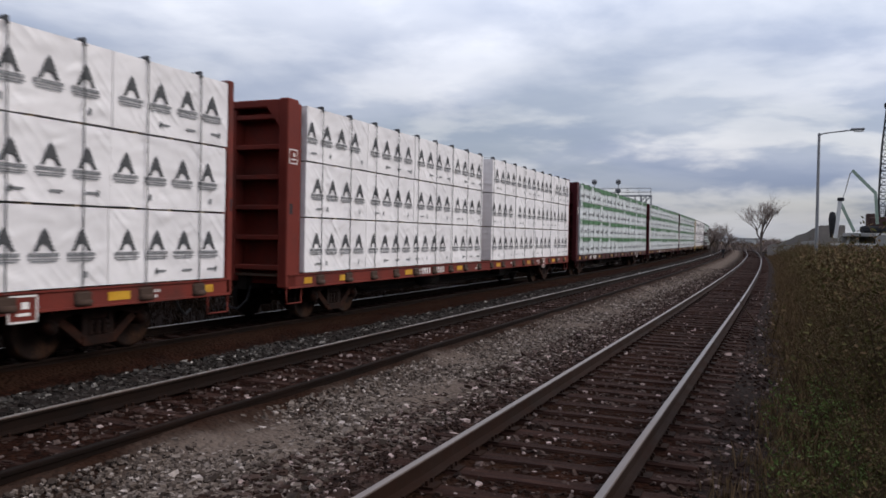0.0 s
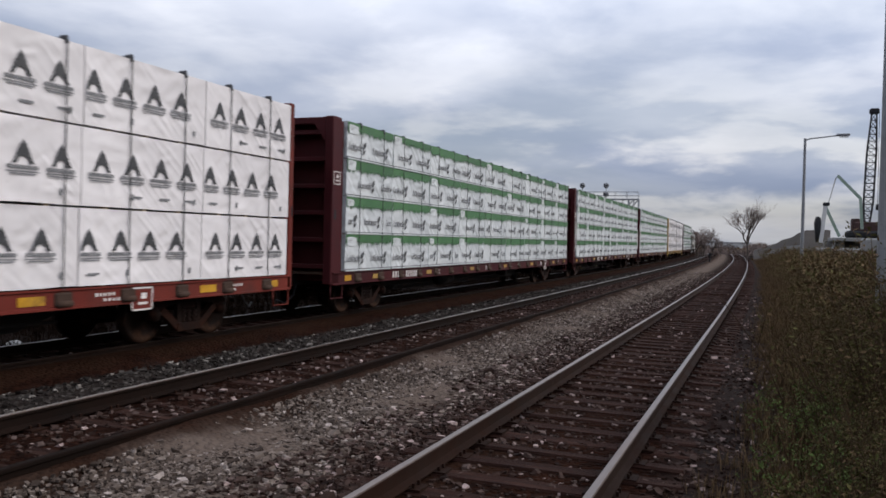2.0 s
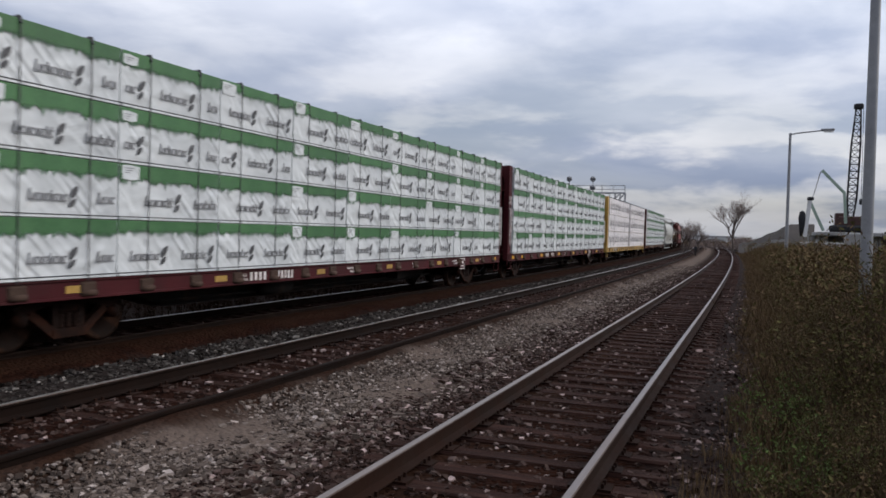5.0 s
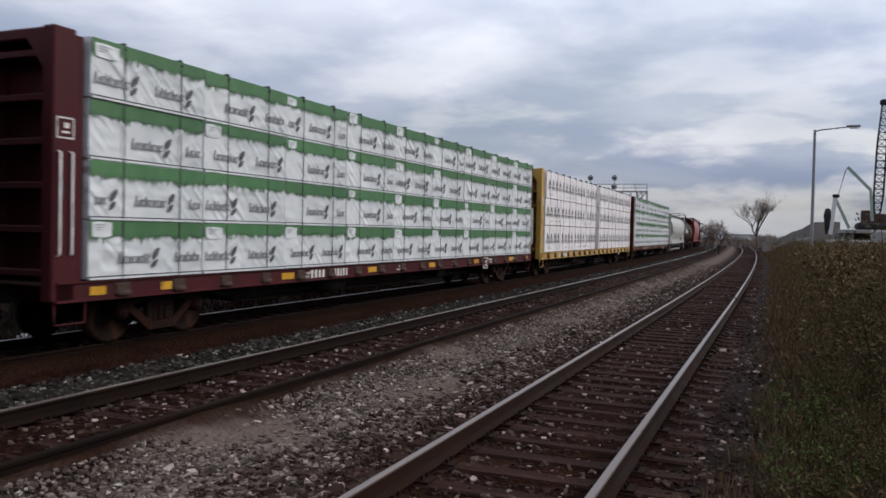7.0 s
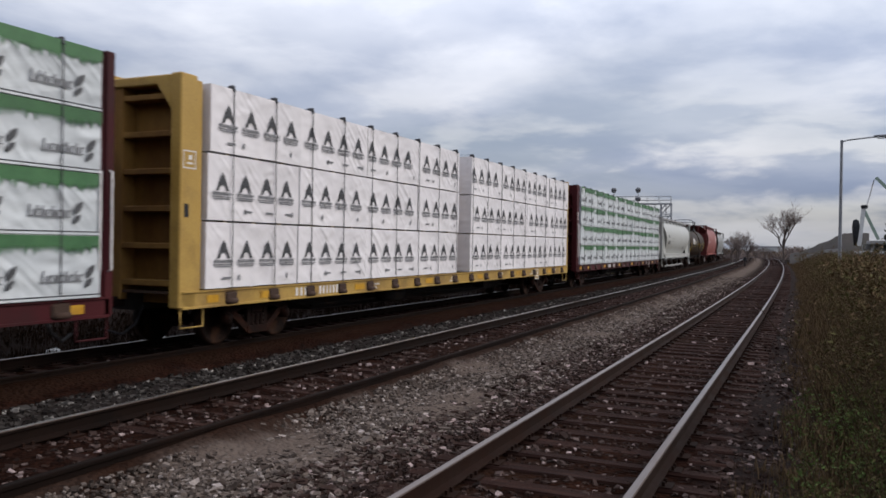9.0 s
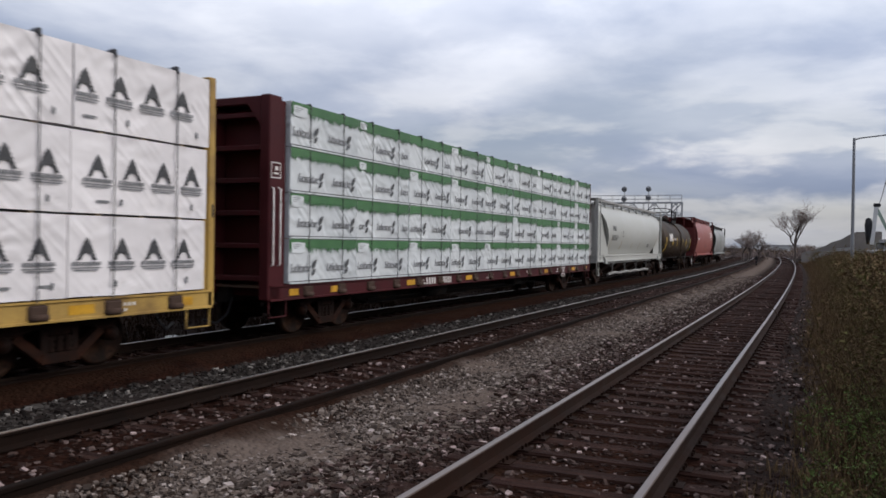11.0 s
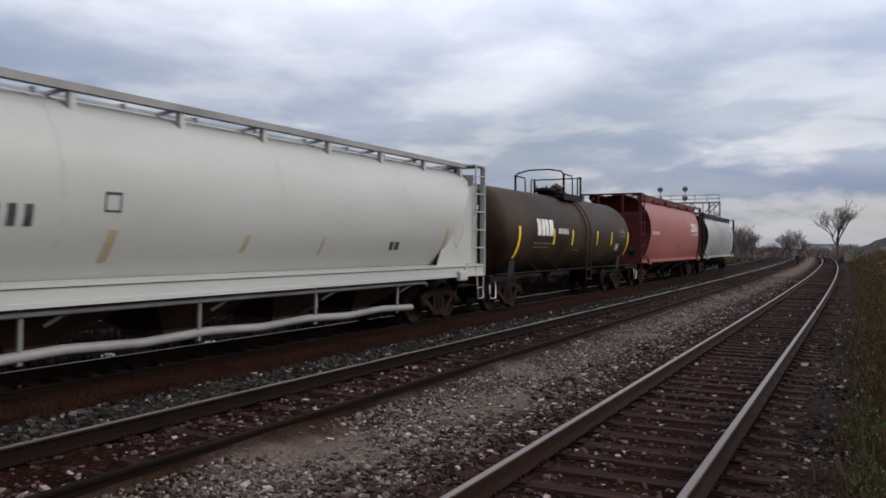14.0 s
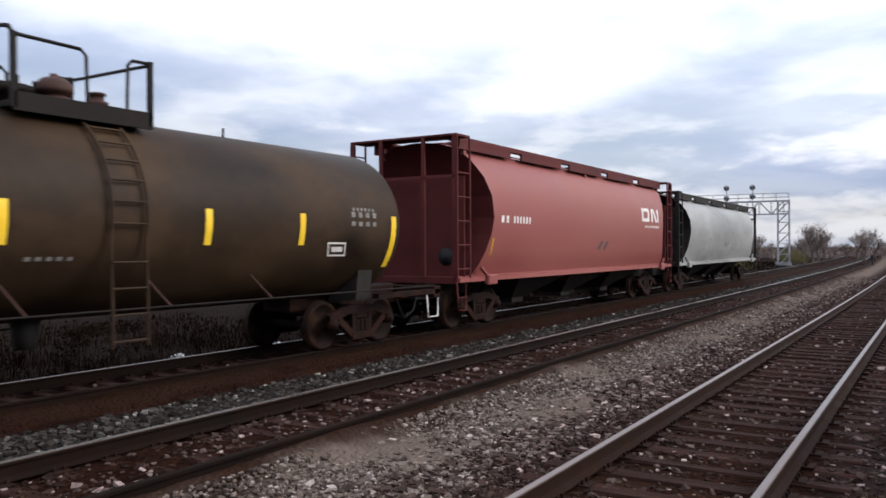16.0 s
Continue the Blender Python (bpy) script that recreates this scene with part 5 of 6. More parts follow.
        for y in (front_y + 0.12, back_y - 0.15):
            platform.bar((s * 0.9, y, 3.74), (s * 0.55, y, zc + r * 0.9), 0.06, 0.06)
    part("platform", platform, M_TANK_DARK, car, "dark steel loading platform")
    for s in (-1, 1):
        for y in (front_y, back_y - 0.03):
            part("rail_post", Shape().box(*sorted((s * 0.93, s * 0.99)), y - 0.035, y + 0.035, 3.7, 4.64), M_TANK_DARK, car)
        for y in ((back_y, 9.52, 9.45, 9.43), (front_y, 8.72, 8.80, 8.82)):
            bend = Shape().tube([(s * 0.96, y[0], 4.61), (s * 0.96, y[1], 4.60), (s * 0.96, y[2], 4.53), (s * 0.96, y[3], 3.8)], 0.026, 6)
            part("handrail", bend, M_TANK_DARK, car, "black tubular handrail")
    rail_ = Shape()
    rail_.tube([(-0.96, front_y, 4.58), (-0.86, front_y, 4.70), (-0.4, front_y, 4.80), (0.4, front_y, 4.80), (0.86, front_y, 4.72), (0.96, front_y, 4.60)], 0.03, 6)
    part("rail_arch", rail_, M_TANK_DARK, car)
    part("rail_bar", Shape().tube([(-0.96, back_y, 4.60), (0.96, back_y, 4.60)], 0.026, 6), M_TANK_DARK, car)
    box_ = Shape().turned([(3.75, 0.30), (3.98, 0.30), (3.99, 0.42), (4.10, 0.42), (4.12, 0.34), (4.16, 0.05)], (0.1, 8.12, 0), "z", 18)
    for k in range(6):
        q = math.pi * k / 3
        box_.tube([(0.1 + 0.4 * math.cos(q), 8.12 + 0.4 * math.sin(q), 4.02), (0.1 + 0.4 * math.cos(q), 8.12 + 0.4 * math.sin(q), 4.20)], 0.025, 6)
    part("manway", box_, M_TANK_DARK, car, "bolted manway cover")
    v1 = Shape().turned([(3.75, 0.14), (3.95, 0.14), (3.96, 0.24), (4.0, 0.24), (4.01, 0.17), (4.06, 0.17), (4.07, 0.25), (4.12, 0.26), (4.20, 0.235), (4.27, 0.16), (4.30, 0.06), (4.34, 0.05), (4.35, 0.01)], (0.35, 8.72, 0), "z", 16)
    part("valve_housing", v1, M_RUST_VALVE, car, "rusty domed valve housing on a neck")
    v2 = Shape().turned([(3.75, 0.10), (3.98, 0.10), (4.0, 0.16), (4.05, 0.16), (4.06, 0.10), (4.14, 0.10), (4.15, 0.13), (4.18, 0.12), (4.19, 0.01)], (0.35, 9.38, 0), "z", 14)
    part("safety_valve", v2, M_RUST_VALVE, car)
    part("vent_pin", Shape().tube([(0.1, 12.0, zc + r - 0.02), (0.1, 12.0, zc + r + 0.16)], 0.02, 6), M_TANK_DARK, car)
    for s in (-1, 1):
        lad = Shape()
        arcs = [math.radians(a) for a in range(58, -16, -8)]
        for y in (8.78, 9.33):
            pts = [(s * (r + 0.07) * math.cos(a), y, zc + (r + 0.07) * math.sin(a)) for a in arcs] + [(s * 1.53, y, 1.05), (s * 1.53, y, 0.62)]
            lad.tube(pts, 0.026, 6)
        for a in range(50, -14, -11):
            q = math.radians(a)
            lad.tube([(s * (r + 0.07) * math.cos(q), 8.78, zc + (r + 0.07) * math.sin(q)), (s * (r + 0.07) * math.cos(q), 9.33, zc + (r + 0.07) * math.sin(q))], 0.018, 6)
        for z in (1.75, 1.4, 1.05, 0.7):
            lad.tube([(s * 1.53, 8.78, z), (s * 1.53, 9.33, z)], 0.018, 6)
        part("ladder", lad, M_TANK, car, "curved ladder down the tank side")
        hand = Shape().tube([(s * 1.48, 0.35, 1.12), (s * 1.52, 0.6, 1.12), (s * 1.52, length - 0.6, 1.12), (s * 1.48, length - 0.35, 1.12)], 0.017, 6)
        part("side_handrail", hand, M_TANK_DARK, car)
        for y in (3.6, 5.6, 7.5, 9.6, 11.6):
            part("handrail_bracket", Shape().bar((s * 1.15, y, 1.50), (s * 1.52, y + 0.12, 1.12), 0.035, 0.02), M_RUST_VALVE, car)
        for y in (2.35, length - 2.35):
            sad = Shape()
            v = [(s * 0.45, y + d, 0.85) for d in (-0.28, 0.28)] + [(s * 1.10, y + d * 0.8, 0.92) for d in (-0.28, 0.28)] + [(s * 1.16, y + d * 0.8, 1.5) for d in (-0.28, 0.28)] + [(s * 0.5, y + d, 1.2) for d in (-0.28, 0.28)]
            sad.add(v, [(0, 2, 4, 6), (1, 7, 5, 3), (0, 1, 3, 2), (2, 3, 5, 4), (4, 5, 7, 6), (6, 7, 1, 0)])
            part("saddle", sad, M_UNDER, car)
    for e, w in ((0.0, 1), (length, -1)):
        stub = Shape().box(-0.36, 0.36, *sorted((e + w * 0.1, e + w * 3.6)), 0.72, 1.12, bevel=0.02)
        stub.box(-1.45, 1.45, *sorted((e + w * 0.05, e + w * 0.3)), 0.86, 1.10, bevel=0.02)
        for s in (-1, 1):
            stub.box(*sorted((s * 1.3, s * 1.45)), *sorted((e + w * 0.1, e + w * 2.3)), 0.94, 1.04)
        part("stub_sill", stub, M_TRUCK, car)
        for s in (-1, 1):
            st = Shape().tube([(s * 1.4, e + w * 0.1, 0.92), (s * 1.42, e + w * 0.12, 0.45), (s * 1.42, e + w * 0.5, 0.45), (s * 1.4, e + w * 0.52, 0.92)], 0.02, 6)
            part("stirrup_step", st, M_STENCIL, car)
        add_coupler(car, e + w * 0.2, -w)
        add_truck(car, e + w * 2.3)
    part("outlet_valve", Shape().turned([(0.55, 0.14), (0.95, 0.2)], (0, length / 2, 0), "z", 12), M_UNDER, car)
    return car


# ---- the train: cars with the place along the line, at 0 s, of their leading end (of the car's middle for the flat cars) ----
SPEED = 11.346
TRAIN = []


def build_train():
    mid = 10.975
    white, green = "tree-printed white lumber packs", "green-banded white lumber packs"
    flats = [(-10.62, M_OXIDE, "tree", "oxide-red centre-beam flat car with " + white, 1, False),
             (14.36, M_OXIDE, "tree", "oxide-red centre-beam flat car with " + white, 2, False),
             (39.20, M_MAROON, "leaf", "dark red centre-beam flat car with " + green, 3, False),
             (63.91, M_MAROON, "leaf", "dark maroon centre-beam flat car with " + green, 4, True),
             (88.25, M_MAROON, "leaf", "maroon centre-beam flat car with " + green, 6, True),
             (112.88, M_YELLOW_CAR, "tree", "weathered yellow centre-beam flat car with " + white, 5, False),
             (137.60, M_MAROON, "leaf", "maroon centre-beam flat car with " + green, 8, True)]
    for c, paint, kind, label, seed, grab in flats:
        car = centre_beam_car(paint, kind, label, seed, grab)
        TRAIN.append((car, c + mid, 0.0))
    ink = [("stencilling", M_INK, "rows of dark grey stencilled marks", rows_of_blocks(2.75, 2.66, 0.82, 0.24, 4) + rows_of_blocks(2.75, 2.16, 1.36, 0.28, 6) + [(5.05, 5.33, 2.62, 2.66, 0.0), (5.05, 5.33, 2.38, 2.41, 0.0), (5.05, 5.08, 2.38, 2.66, 0.0), (5.30, 5.33, 2.38, 2.66, 0.0), (12.7, 12.86, 1.84, 2.02, -0.06), (12.92, 13.1, 1.84, 2.02, -0.06)]),
           ("pale_stripe", M_OCHRE, "faded ochre stripe", [(2.62, 2.7, 1.72, 2.35, -0.02), (5.12, 5.27, 1.68, 2.14, 0.06), (7.9, 8.02, 1.8, 2.1, 0.06), (10.1, 10.18, 1.75, 2.1, 0.06)]),
           ("rust_stripe", M_OCHRE, "rusty ochre stripe", [(15.12, 15.27, 1.70, 2.36, 0.08), (16.0, 16.04, 1.8, 2.5, 0.05)])]
    hop = covered_hopper("pale grey round-sided covered hopper with pipes slung underneath", length_white, 4.13, M_HOPPER_WHITE, M_HOPPER_WHITE, M_HOPPER_DUST_SHADE,
                         (0.28, 2.5, 1.4, 0.0, True), True, ink)
    TRAIN.append((hop, 161.42, length_white / 2))
    TRAIN.append((tank_car(17.0), 179.45, 8.5))
    cn = [("stencilling", M_STENCIL, "rows of white stencilled marks", rows_of_blocks(1.95, 2.54, 0.5, 0.17, 2) + rows_of_blocks(2.6, 2.54, 1.05, 0.17, 6) + rows_of_blocks(13.1, 2.62, 1.7, 0.09, 9)),
          ("painted_emblem", M_STENCIL, "pale painted emblem of angular strokes", [(12.75, 12.95, 2.85, 3.33, 0.0), (12.75, 13.6, 2.85, 2.97, 0.0), (12.75, 13.6, 3.21, 3.33, 0.0), (13.42, 13.6, 2.95, 3.23, 0.0), (13.85, 14.02, 2.85, 3.33, 0.0), (14.33, 14.52, 2.85, 3.33, -0.36), (14.55, 14.72, 2.85, 3.33, 0.0)]),
          ("yellow_mark", M_REFLECT, "yellow stripe on the leading edge", [(1.52, 1.60, 1.75, 2.15, 0.06)]),
          ("dark_mark", M_INK, "dark painted slots", [(8.55, 8.75, 1.85, 2.12, 0.25), (9.05, 9.25, 1.85, 2.12, 0.25)])]
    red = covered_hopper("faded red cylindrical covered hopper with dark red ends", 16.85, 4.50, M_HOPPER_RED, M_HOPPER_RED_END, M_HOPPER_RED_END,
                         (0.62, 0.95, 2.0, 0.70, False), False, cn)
    TRAIN.append((red, 196.98, 8.425))
    gm = [("dirt_patch", M_HOPPER_DUST_SHADE, "dark dirty patch", [(3.2, 4.4, 1.75, 2.2, 0.3), (4.7, 5.3, 1.6, 2.35, 0.2), (9.6, 11.0, 1.7, 2.1, 0.4)]), ("dark_mark", M_INK, "dark painted slots", [(8.3, 8.5, 1.9, 2.15, 0.25), (8.8, 9.0, 1.9, 2.15, 0.25)])]
    grey = covered_hopper("grey round-sided covered hopper at the tail of the train", 17.0, 4.25, M_HOPPER_GREY, M_UNDER, M_UNDER,
                          (0.62, 0.95, 2.0, 0.70, False), False, gm)
    TRAIN.append((grey, 214.85, 8.5))


length_white = 17.65


def lag(t):
    """The train starts a little slower and has caught up by 7 s."""
    k = min(1.0, max(0.0, (t - 4.5) / 2.5))
    return 0.055 * min(t, 4.5) * (1 - k * k * (3 - 2 * k))


def motions():
    """The train runs past at a nearly even speed; the wheels roll."""
    for car, place, half in TRAIN:
        rows = []
        for k in range(33):
            t = k * 0.5
            y = place - 0.13 + half - SPEED * t + lag(t)            # the car's middle
            m = pose(TRACK_C + shift(y), y, DROP_C, 0, 0, heading(y))
            rows.append((t, m @ pose(0, -half, 0)))
        walk(car, rows)
    turn = math.degrees(SPEED / WHEEL_R)
    for axle, a in WHEELSETS:
        walk(axle, [(k / 30, pose(0, a, WHEEL_R, (turn * k / 30) % 360)) for k in range(481)])


# ---- weeds, shrubs and bare trees ----
def leaf(s, rng, p, size, slot, wide=0.24):
    a = Vector((rng.uniform(-1, 1), rng.uniform(-1, 1), rng.uniform(-0.4, 1))).normalized()
    b = a.cross(Vector((rng.uniform(-1, 1), rng.uniform(-1, 1), rng.uniform(-1, 1)))).normalized()
    p = Vector(p)
    a, b = a * size, b * size * wide
    s.add([p, p + a * 0.5 + b, p + a, p + a * 0.5 - b], [(0, 1, 2, 3)], slot)


def weed_clump(rng, height, spread, stems, leaves, size, mats):
    """A stand of weeds: thin branching stems with small ragged leaves, two leaf colours."""
    s = Shape()
    for _ in range(stems):
        x, y = rng.gauss(0, spread * 0.5), rng.gauss(0, spread * 0.5)
        h = height * rng.uniform(0.45, 1.0) * (1 - 0.25 * min(1, math.hypot(x, y) / spread))
        lx, ly = rng.uniform(-0.3, 0.3) * h * 0.6 + x * 0.3, rng.uniform(-0.3, 0.3) * h * 0.6 + y * 0.3
        pts = [Vector((x, y, -0.05)), Vector((x + lx * 0.4, y + ly * 0.4, h * 0.5)), Vector((x + lx, y + ly, h))]
        s.tube(pts, 0.006, 3, 0, False, False, (0.008, 0.006, 0.003))
        for _ in range(rng.randint(2, 4)):
            k = rng.uniform(0.35, 0.95)
            q = pts[1].lerp(pts[2], (k - 0.5) * 2) if k > 0.5 else pts[0].lerp(pts[1], k * 2)
            tip = q + Vector((rng.uniform(-0.22, 0.22), rng.uniform(-0.22, 0.22), rng.uniform(0.05, 0.25))) * height * 0.8
            s.tube([q, tip], 0.004, 3, 0, False, False, (0.004, 0.002))
            for _ in range(max(1, leaves // 3)):
                leaf(s, rng, q.lerp(tip, rng.uniform(0.2, 1.05)) + Vector((rng.gauss(0, 0.03), rng.gauss(0, 0.03), rng.gauss(0, 0.02))), size * rng.uniform(0.5, 1.5), rng.choice((1, 1, 2)), 0.19)
    return s.mesh("weed_clump", mats)


def grass_tuft(rng, height, spread, blades, mats):
    s = Shape()
    for _ in range(blades):
        x, y = rng.gauss(0, spread * 0.5), rng.gauss(0, spread * 0.5)
        h, a = height * rng.uniform(0.4, 1.0), rng.uniform(0, 6.28)
        w, lean = 0.006, rng.uniform(0.1, 0.6) * h
        dx, dy = math.cos(a), math.sin(a)
        s.add([(x - dy * w, y + dx * w, -0.03), (x + dy * w, y - dx * w, -0.03), (x + dx * lean * 0.4 + dy * w, y + dy * lean * 0.4 - dx * w, h * 0.6),
               (x + dx * lean * 0.4 - dy * w, y + dy * lean * 0.4 + dx * w, h * 0.6), (x + dx * lean, y + dy * lean, h)], [(0, 1, 2, 3), (3, 2, 4)], rng.choice((0, 0, 1)))
    return s.mesh("grass_tuft", mats)


class Stand:
    """Many far clumps joined into one mesh."""

    def __init__(self):
        self.v, self.f, self.m, self.n = [], [], [], 0
        self.kept = {}

    def plant(self, me, at):
        if me.name not in self.kept:
            v = np.array([p.co[:] for p in me.vertices])
            f = np.array([tuple(q.vertices) if len(q.vertices) == 4 else tuple(q.vertices) + (q.vertices[0],) for q in me.polygons])
            self.kept[me.name] = (v, f, np.array([q.material_index for q in me.polygons]))
        v, f, m = self.kept[me.name]
        M = np.array(at)
        self.v.append(v @ M[:3, :3].T + M[:3, 3])
        self.f.append(f + self.n)
        self.m.append(m)
        self.n += len(v)

    def grow(self, name, label, category, mats):
        me = bpy.data.meshes.new(name)
        me.from_pydata(np.concatenate(self.v), [], np.concatenate(self.f))
        for m in mats:
            me.materials.append(m)
        me.polygons.foreach_set("material_index", np.concatenate(self.m).astype(np.int32))
        me.update()
        thing(name, label, category, kind="stuff", data=me)


def build_weeds():
    rng = random.Random(21)
    dry, olive, green = [M_STALK, M_DRY_LEAF, M_OLIVE_LEAF], [M_STALK, M_OLIVE_LEAF, M_DRY_LEAF], [M_STALK, M_GREEN_LEAF, M_OLIVE_LEAF]
    tall = [(weed_clump(rng, 1.8, 0.8, 80, 45, 0.044, m), w) for m, w in ((dry, "dry brown"), (dry, "dry brown"), (olive, "olive"), (olive, "olive"))]
    low = [(weed_clump(rng, 0.75, 0.6, 62, 33, 0.038, m), w) for m, w in ((dry, "dry brown"), (dry, "dry brown"), (olive, "olive"), (green, "fresh green"))]
    sparse = [weed_clump(rng, 1.7, 0.8, 30, 33, 0.085, m) for m in (dry, olive, dry)]
    tuft = [grass_tuft(rng, 0.42, 0.42, 60, [M_DRY_LEAF, M_STALK]) for _ in range(3)]
    stand, turf, singles, y = Stand(), Stand(), 0, 3.4
    while y < 130:
        step = 0.5 + y * 0.018
        u = 0.45 + rng.uniform(0, 0.2) + 0.4 * noise.noise((y * 0.45, 5.0, 1.0))
        while u < 4.6 + y * 0.02:
            yy = y + rng.uniform(-0.4, 0.4) * step
            patch = noise.noise((u * 0.8, yy * 0.3, 4.0)) + rng.gauss(0, 0.08)
            # the stand rises away from the track
            h = min(1.95, max(0.22, 0.26 + 0.85 * (u - 0.4))) * (1 + 0.5 * noise.noise((u * 0.7, yy * 0.45, 9.0))) * rng.uniform(0.75, 1.12)
            kind_ = 0 if patch > 0.16 else 1 if patch > 0.02 else 2 if patch > -0.26 else 3
            if 6.5 < yy < 11.5 and 0.45 < u < 1.7 and rng.random() < 0.6:
                kind_ = 3
            me, word = (tall if h > 0.85 else low)[kind_]
            k = h / (1.8 if h > 0.85 else 0.75)
            at = pose(u + shift(yy), yy, ground_height(u) - 0.02, 0, 0, rng.uniform(0, 360)) @ Matrix.Scale(k, 4)
            if yy < 17 and u < 4.2 and singles < 290:
                ob = thing("weed_clump", f"tangled {word} autumn weeds on the trackside bank", "weeds", "weeds along the tracks", data=me)
                ob.matrix_basis = at
                singles += 1
            else:
                stand.plant(rng.choice(sparse), pose(u + shift(yy), yy, ground_height(u) - 0.02, 0, 0, rng.uniform(0, 360)) @ Matrix.Scale(h / 1.7, 4))
            u += step * (0.7 if h > 0.85 else 0.55) * (1.0 if u < 4 else 1.5)
        for _ in range(24):
            u, yy = rng.uniform(-0.45 if y < 8 else -0.15, 2.4), y + rng.uniform(0, step)
            turf.plant(rng.choice(tuft), pose(u + shift(yy), yy, ground_height(u), 0, 0, rng.uniform(0, 360)) @ Matrix.Scale(rng.uniform(0.35, 1.0) * (0.75 + 0.6 * max(0, u)), 4))
        y += step
    turf.grow("dry_grass", "dry brown grass tufts at the ballast edge", "grass", [M_DRY_LEAF, M_STALK])
    stand.grow("far_weeds", "brown and olive autumn weeds along the bank", "weeds", dry)
    # beyond the far track
    sparse = [weed_clump(rng, 1.7, 0.9, 12, 9, 0.15, dry) for _ in range(3)]
    stand, y = Stand(), -6.0
    while y < 130:
        step = 0.75 + max(0, y) * 0.022
        for u in (-13.9, -14.7, -15.6, -16.8, -18.2):
            yy, uu = y + rng.uniform(-0.5, 0.5), u + rng.uniform(-0.4, 0.4)
            k = (rng.uniform(0.2, 0.4) if u > -14.2 else rng.uniform(0.35, 0.7)) * (1.0 + 0.8 * noise.noise((yy * 0.16, uu * 0.3, 5.0)))
            stand.plant(rng.choice(sparse), pose(uu + shift(yy), yy, ground_height(uu) - 0.02, 0, 0, rng.uniform(0, 360)) @ Matrix.Scale(k, 4))
        y += step
    stand.grow("verge_weeds", "weeds on the verge beyond the train, shade put into their dark colour", "weeds", [M_VERGE_SHADE, M_VERGE_SHADE, M_VERGE_SHADE])
    verge, blades = Stand(), [grass_tuft(rng, 0.22, 0.7, 60, [M_VERGE_SHADE, M_VERGE_SHADE]) for _ in range(3)]
    for _ in range(800):
        yy = -6 + 70 * rng.random() ** 1.5
        uu = -13.0 - 11.0 * rng.random() ** 1.3
        verge.plant(rng.choice(blades), pose(uu + shift(yy), yy, ground_height(uu) - 0.01, 0, 0, rng.uniform(0, 360)) @ Matrix.Scale(rng.uniform(0.6, 1.5), 4))
    verge.grow("verge_grass", "rough grass on the verge beyond the far track, shade put into its dark colour", "grass", [M_VERGE_SHADE, M_VERGE_SHADE])
    # yellowing shrubs by the signal bridge
    shrub = [weed_clump(rng, 1.7, 1.0, 60, 26, 0.09, [M_BARK, M_YELLOW_LEAF, M_OLIVE_LEAF]) for _ in range(2)]
    for u, y, k in ((-14.6, 64, 1.1), (-15.8, 68, 1.3), (-15.0, 74, 1.0), (-17.4, 78, 1.4), (-13.9, 104, 1.2), (-14.5, 110, 1.5), (-15.5, 118, 1.3), (-19.0, 92, 1.6)):
        ob = thing("shrub", "yellowing leafy shrub beside the far track", "shrub", "shrubs by the far track", data=rng.choice(shrub))
        ob.matrix_basis = pose(u + shift(y), y, ground_height(u) - 0.03, 0, 0, rng.uniform(0, 360)) @ Matrix.Scale(k, 4)


def bare_tree_parts(rng, height, spread, depth=6, low=0.22):
    """Trunk with limbs, and a crown of fine twigs, grown by forking."""
    trunk, crown = Shape(), Shape()

    def grow(p, d, length, r, level):
        q = p + d * length
        bend = p.lerp(q, 0.5) + Vector((rng.gauss(0, 0.05), rng.gauss(0, 0.05), 0)) * length
        (trunk if level < 3 else crown).tube([p, bend, q], r, 5 if level < 3 else 3, 0, False, True, (r, r * 0.85, r * 0.68))
        if level >= depth:
            return
        for _ in range(4 if level == 0 else 3 if level < 5 else 2 + (rng.random() < 0.5)):
            n = (d + Vector((rng.gauss(0, spread), rng.gauss(0, spread), rng.gauss(0.16, 0.2)))).normalized()
            grow(p.lerp(q, rng.uniform(0.45, 1.0)) if level else q, n, length * rng.uniform(0.62, 0.9), r * 0.58, level + 1)

    grow(Vector((0, 0, -0.1)), Vector((rng.gauss(0, 0.04), rng.gauss(0, 0.04), 1)).normalized(), height * low, height * 0.017, 0)
    return trunk.mesh("trunk", M_BARK), crown.mesh("crown", M_TWIG_HAZE)


def far(az, dist, z=0.0):
    """A place on the compass of the camera: degrees right of the tracks, metres away."""
    return (EYE[0] + dist * math.sin(math.radians(az)), EYE[1] + dist * math.cos(math.radians(az)), z)


def up(el, dist):
    return EYE[2] + dist * math.tan(math.radians(el))


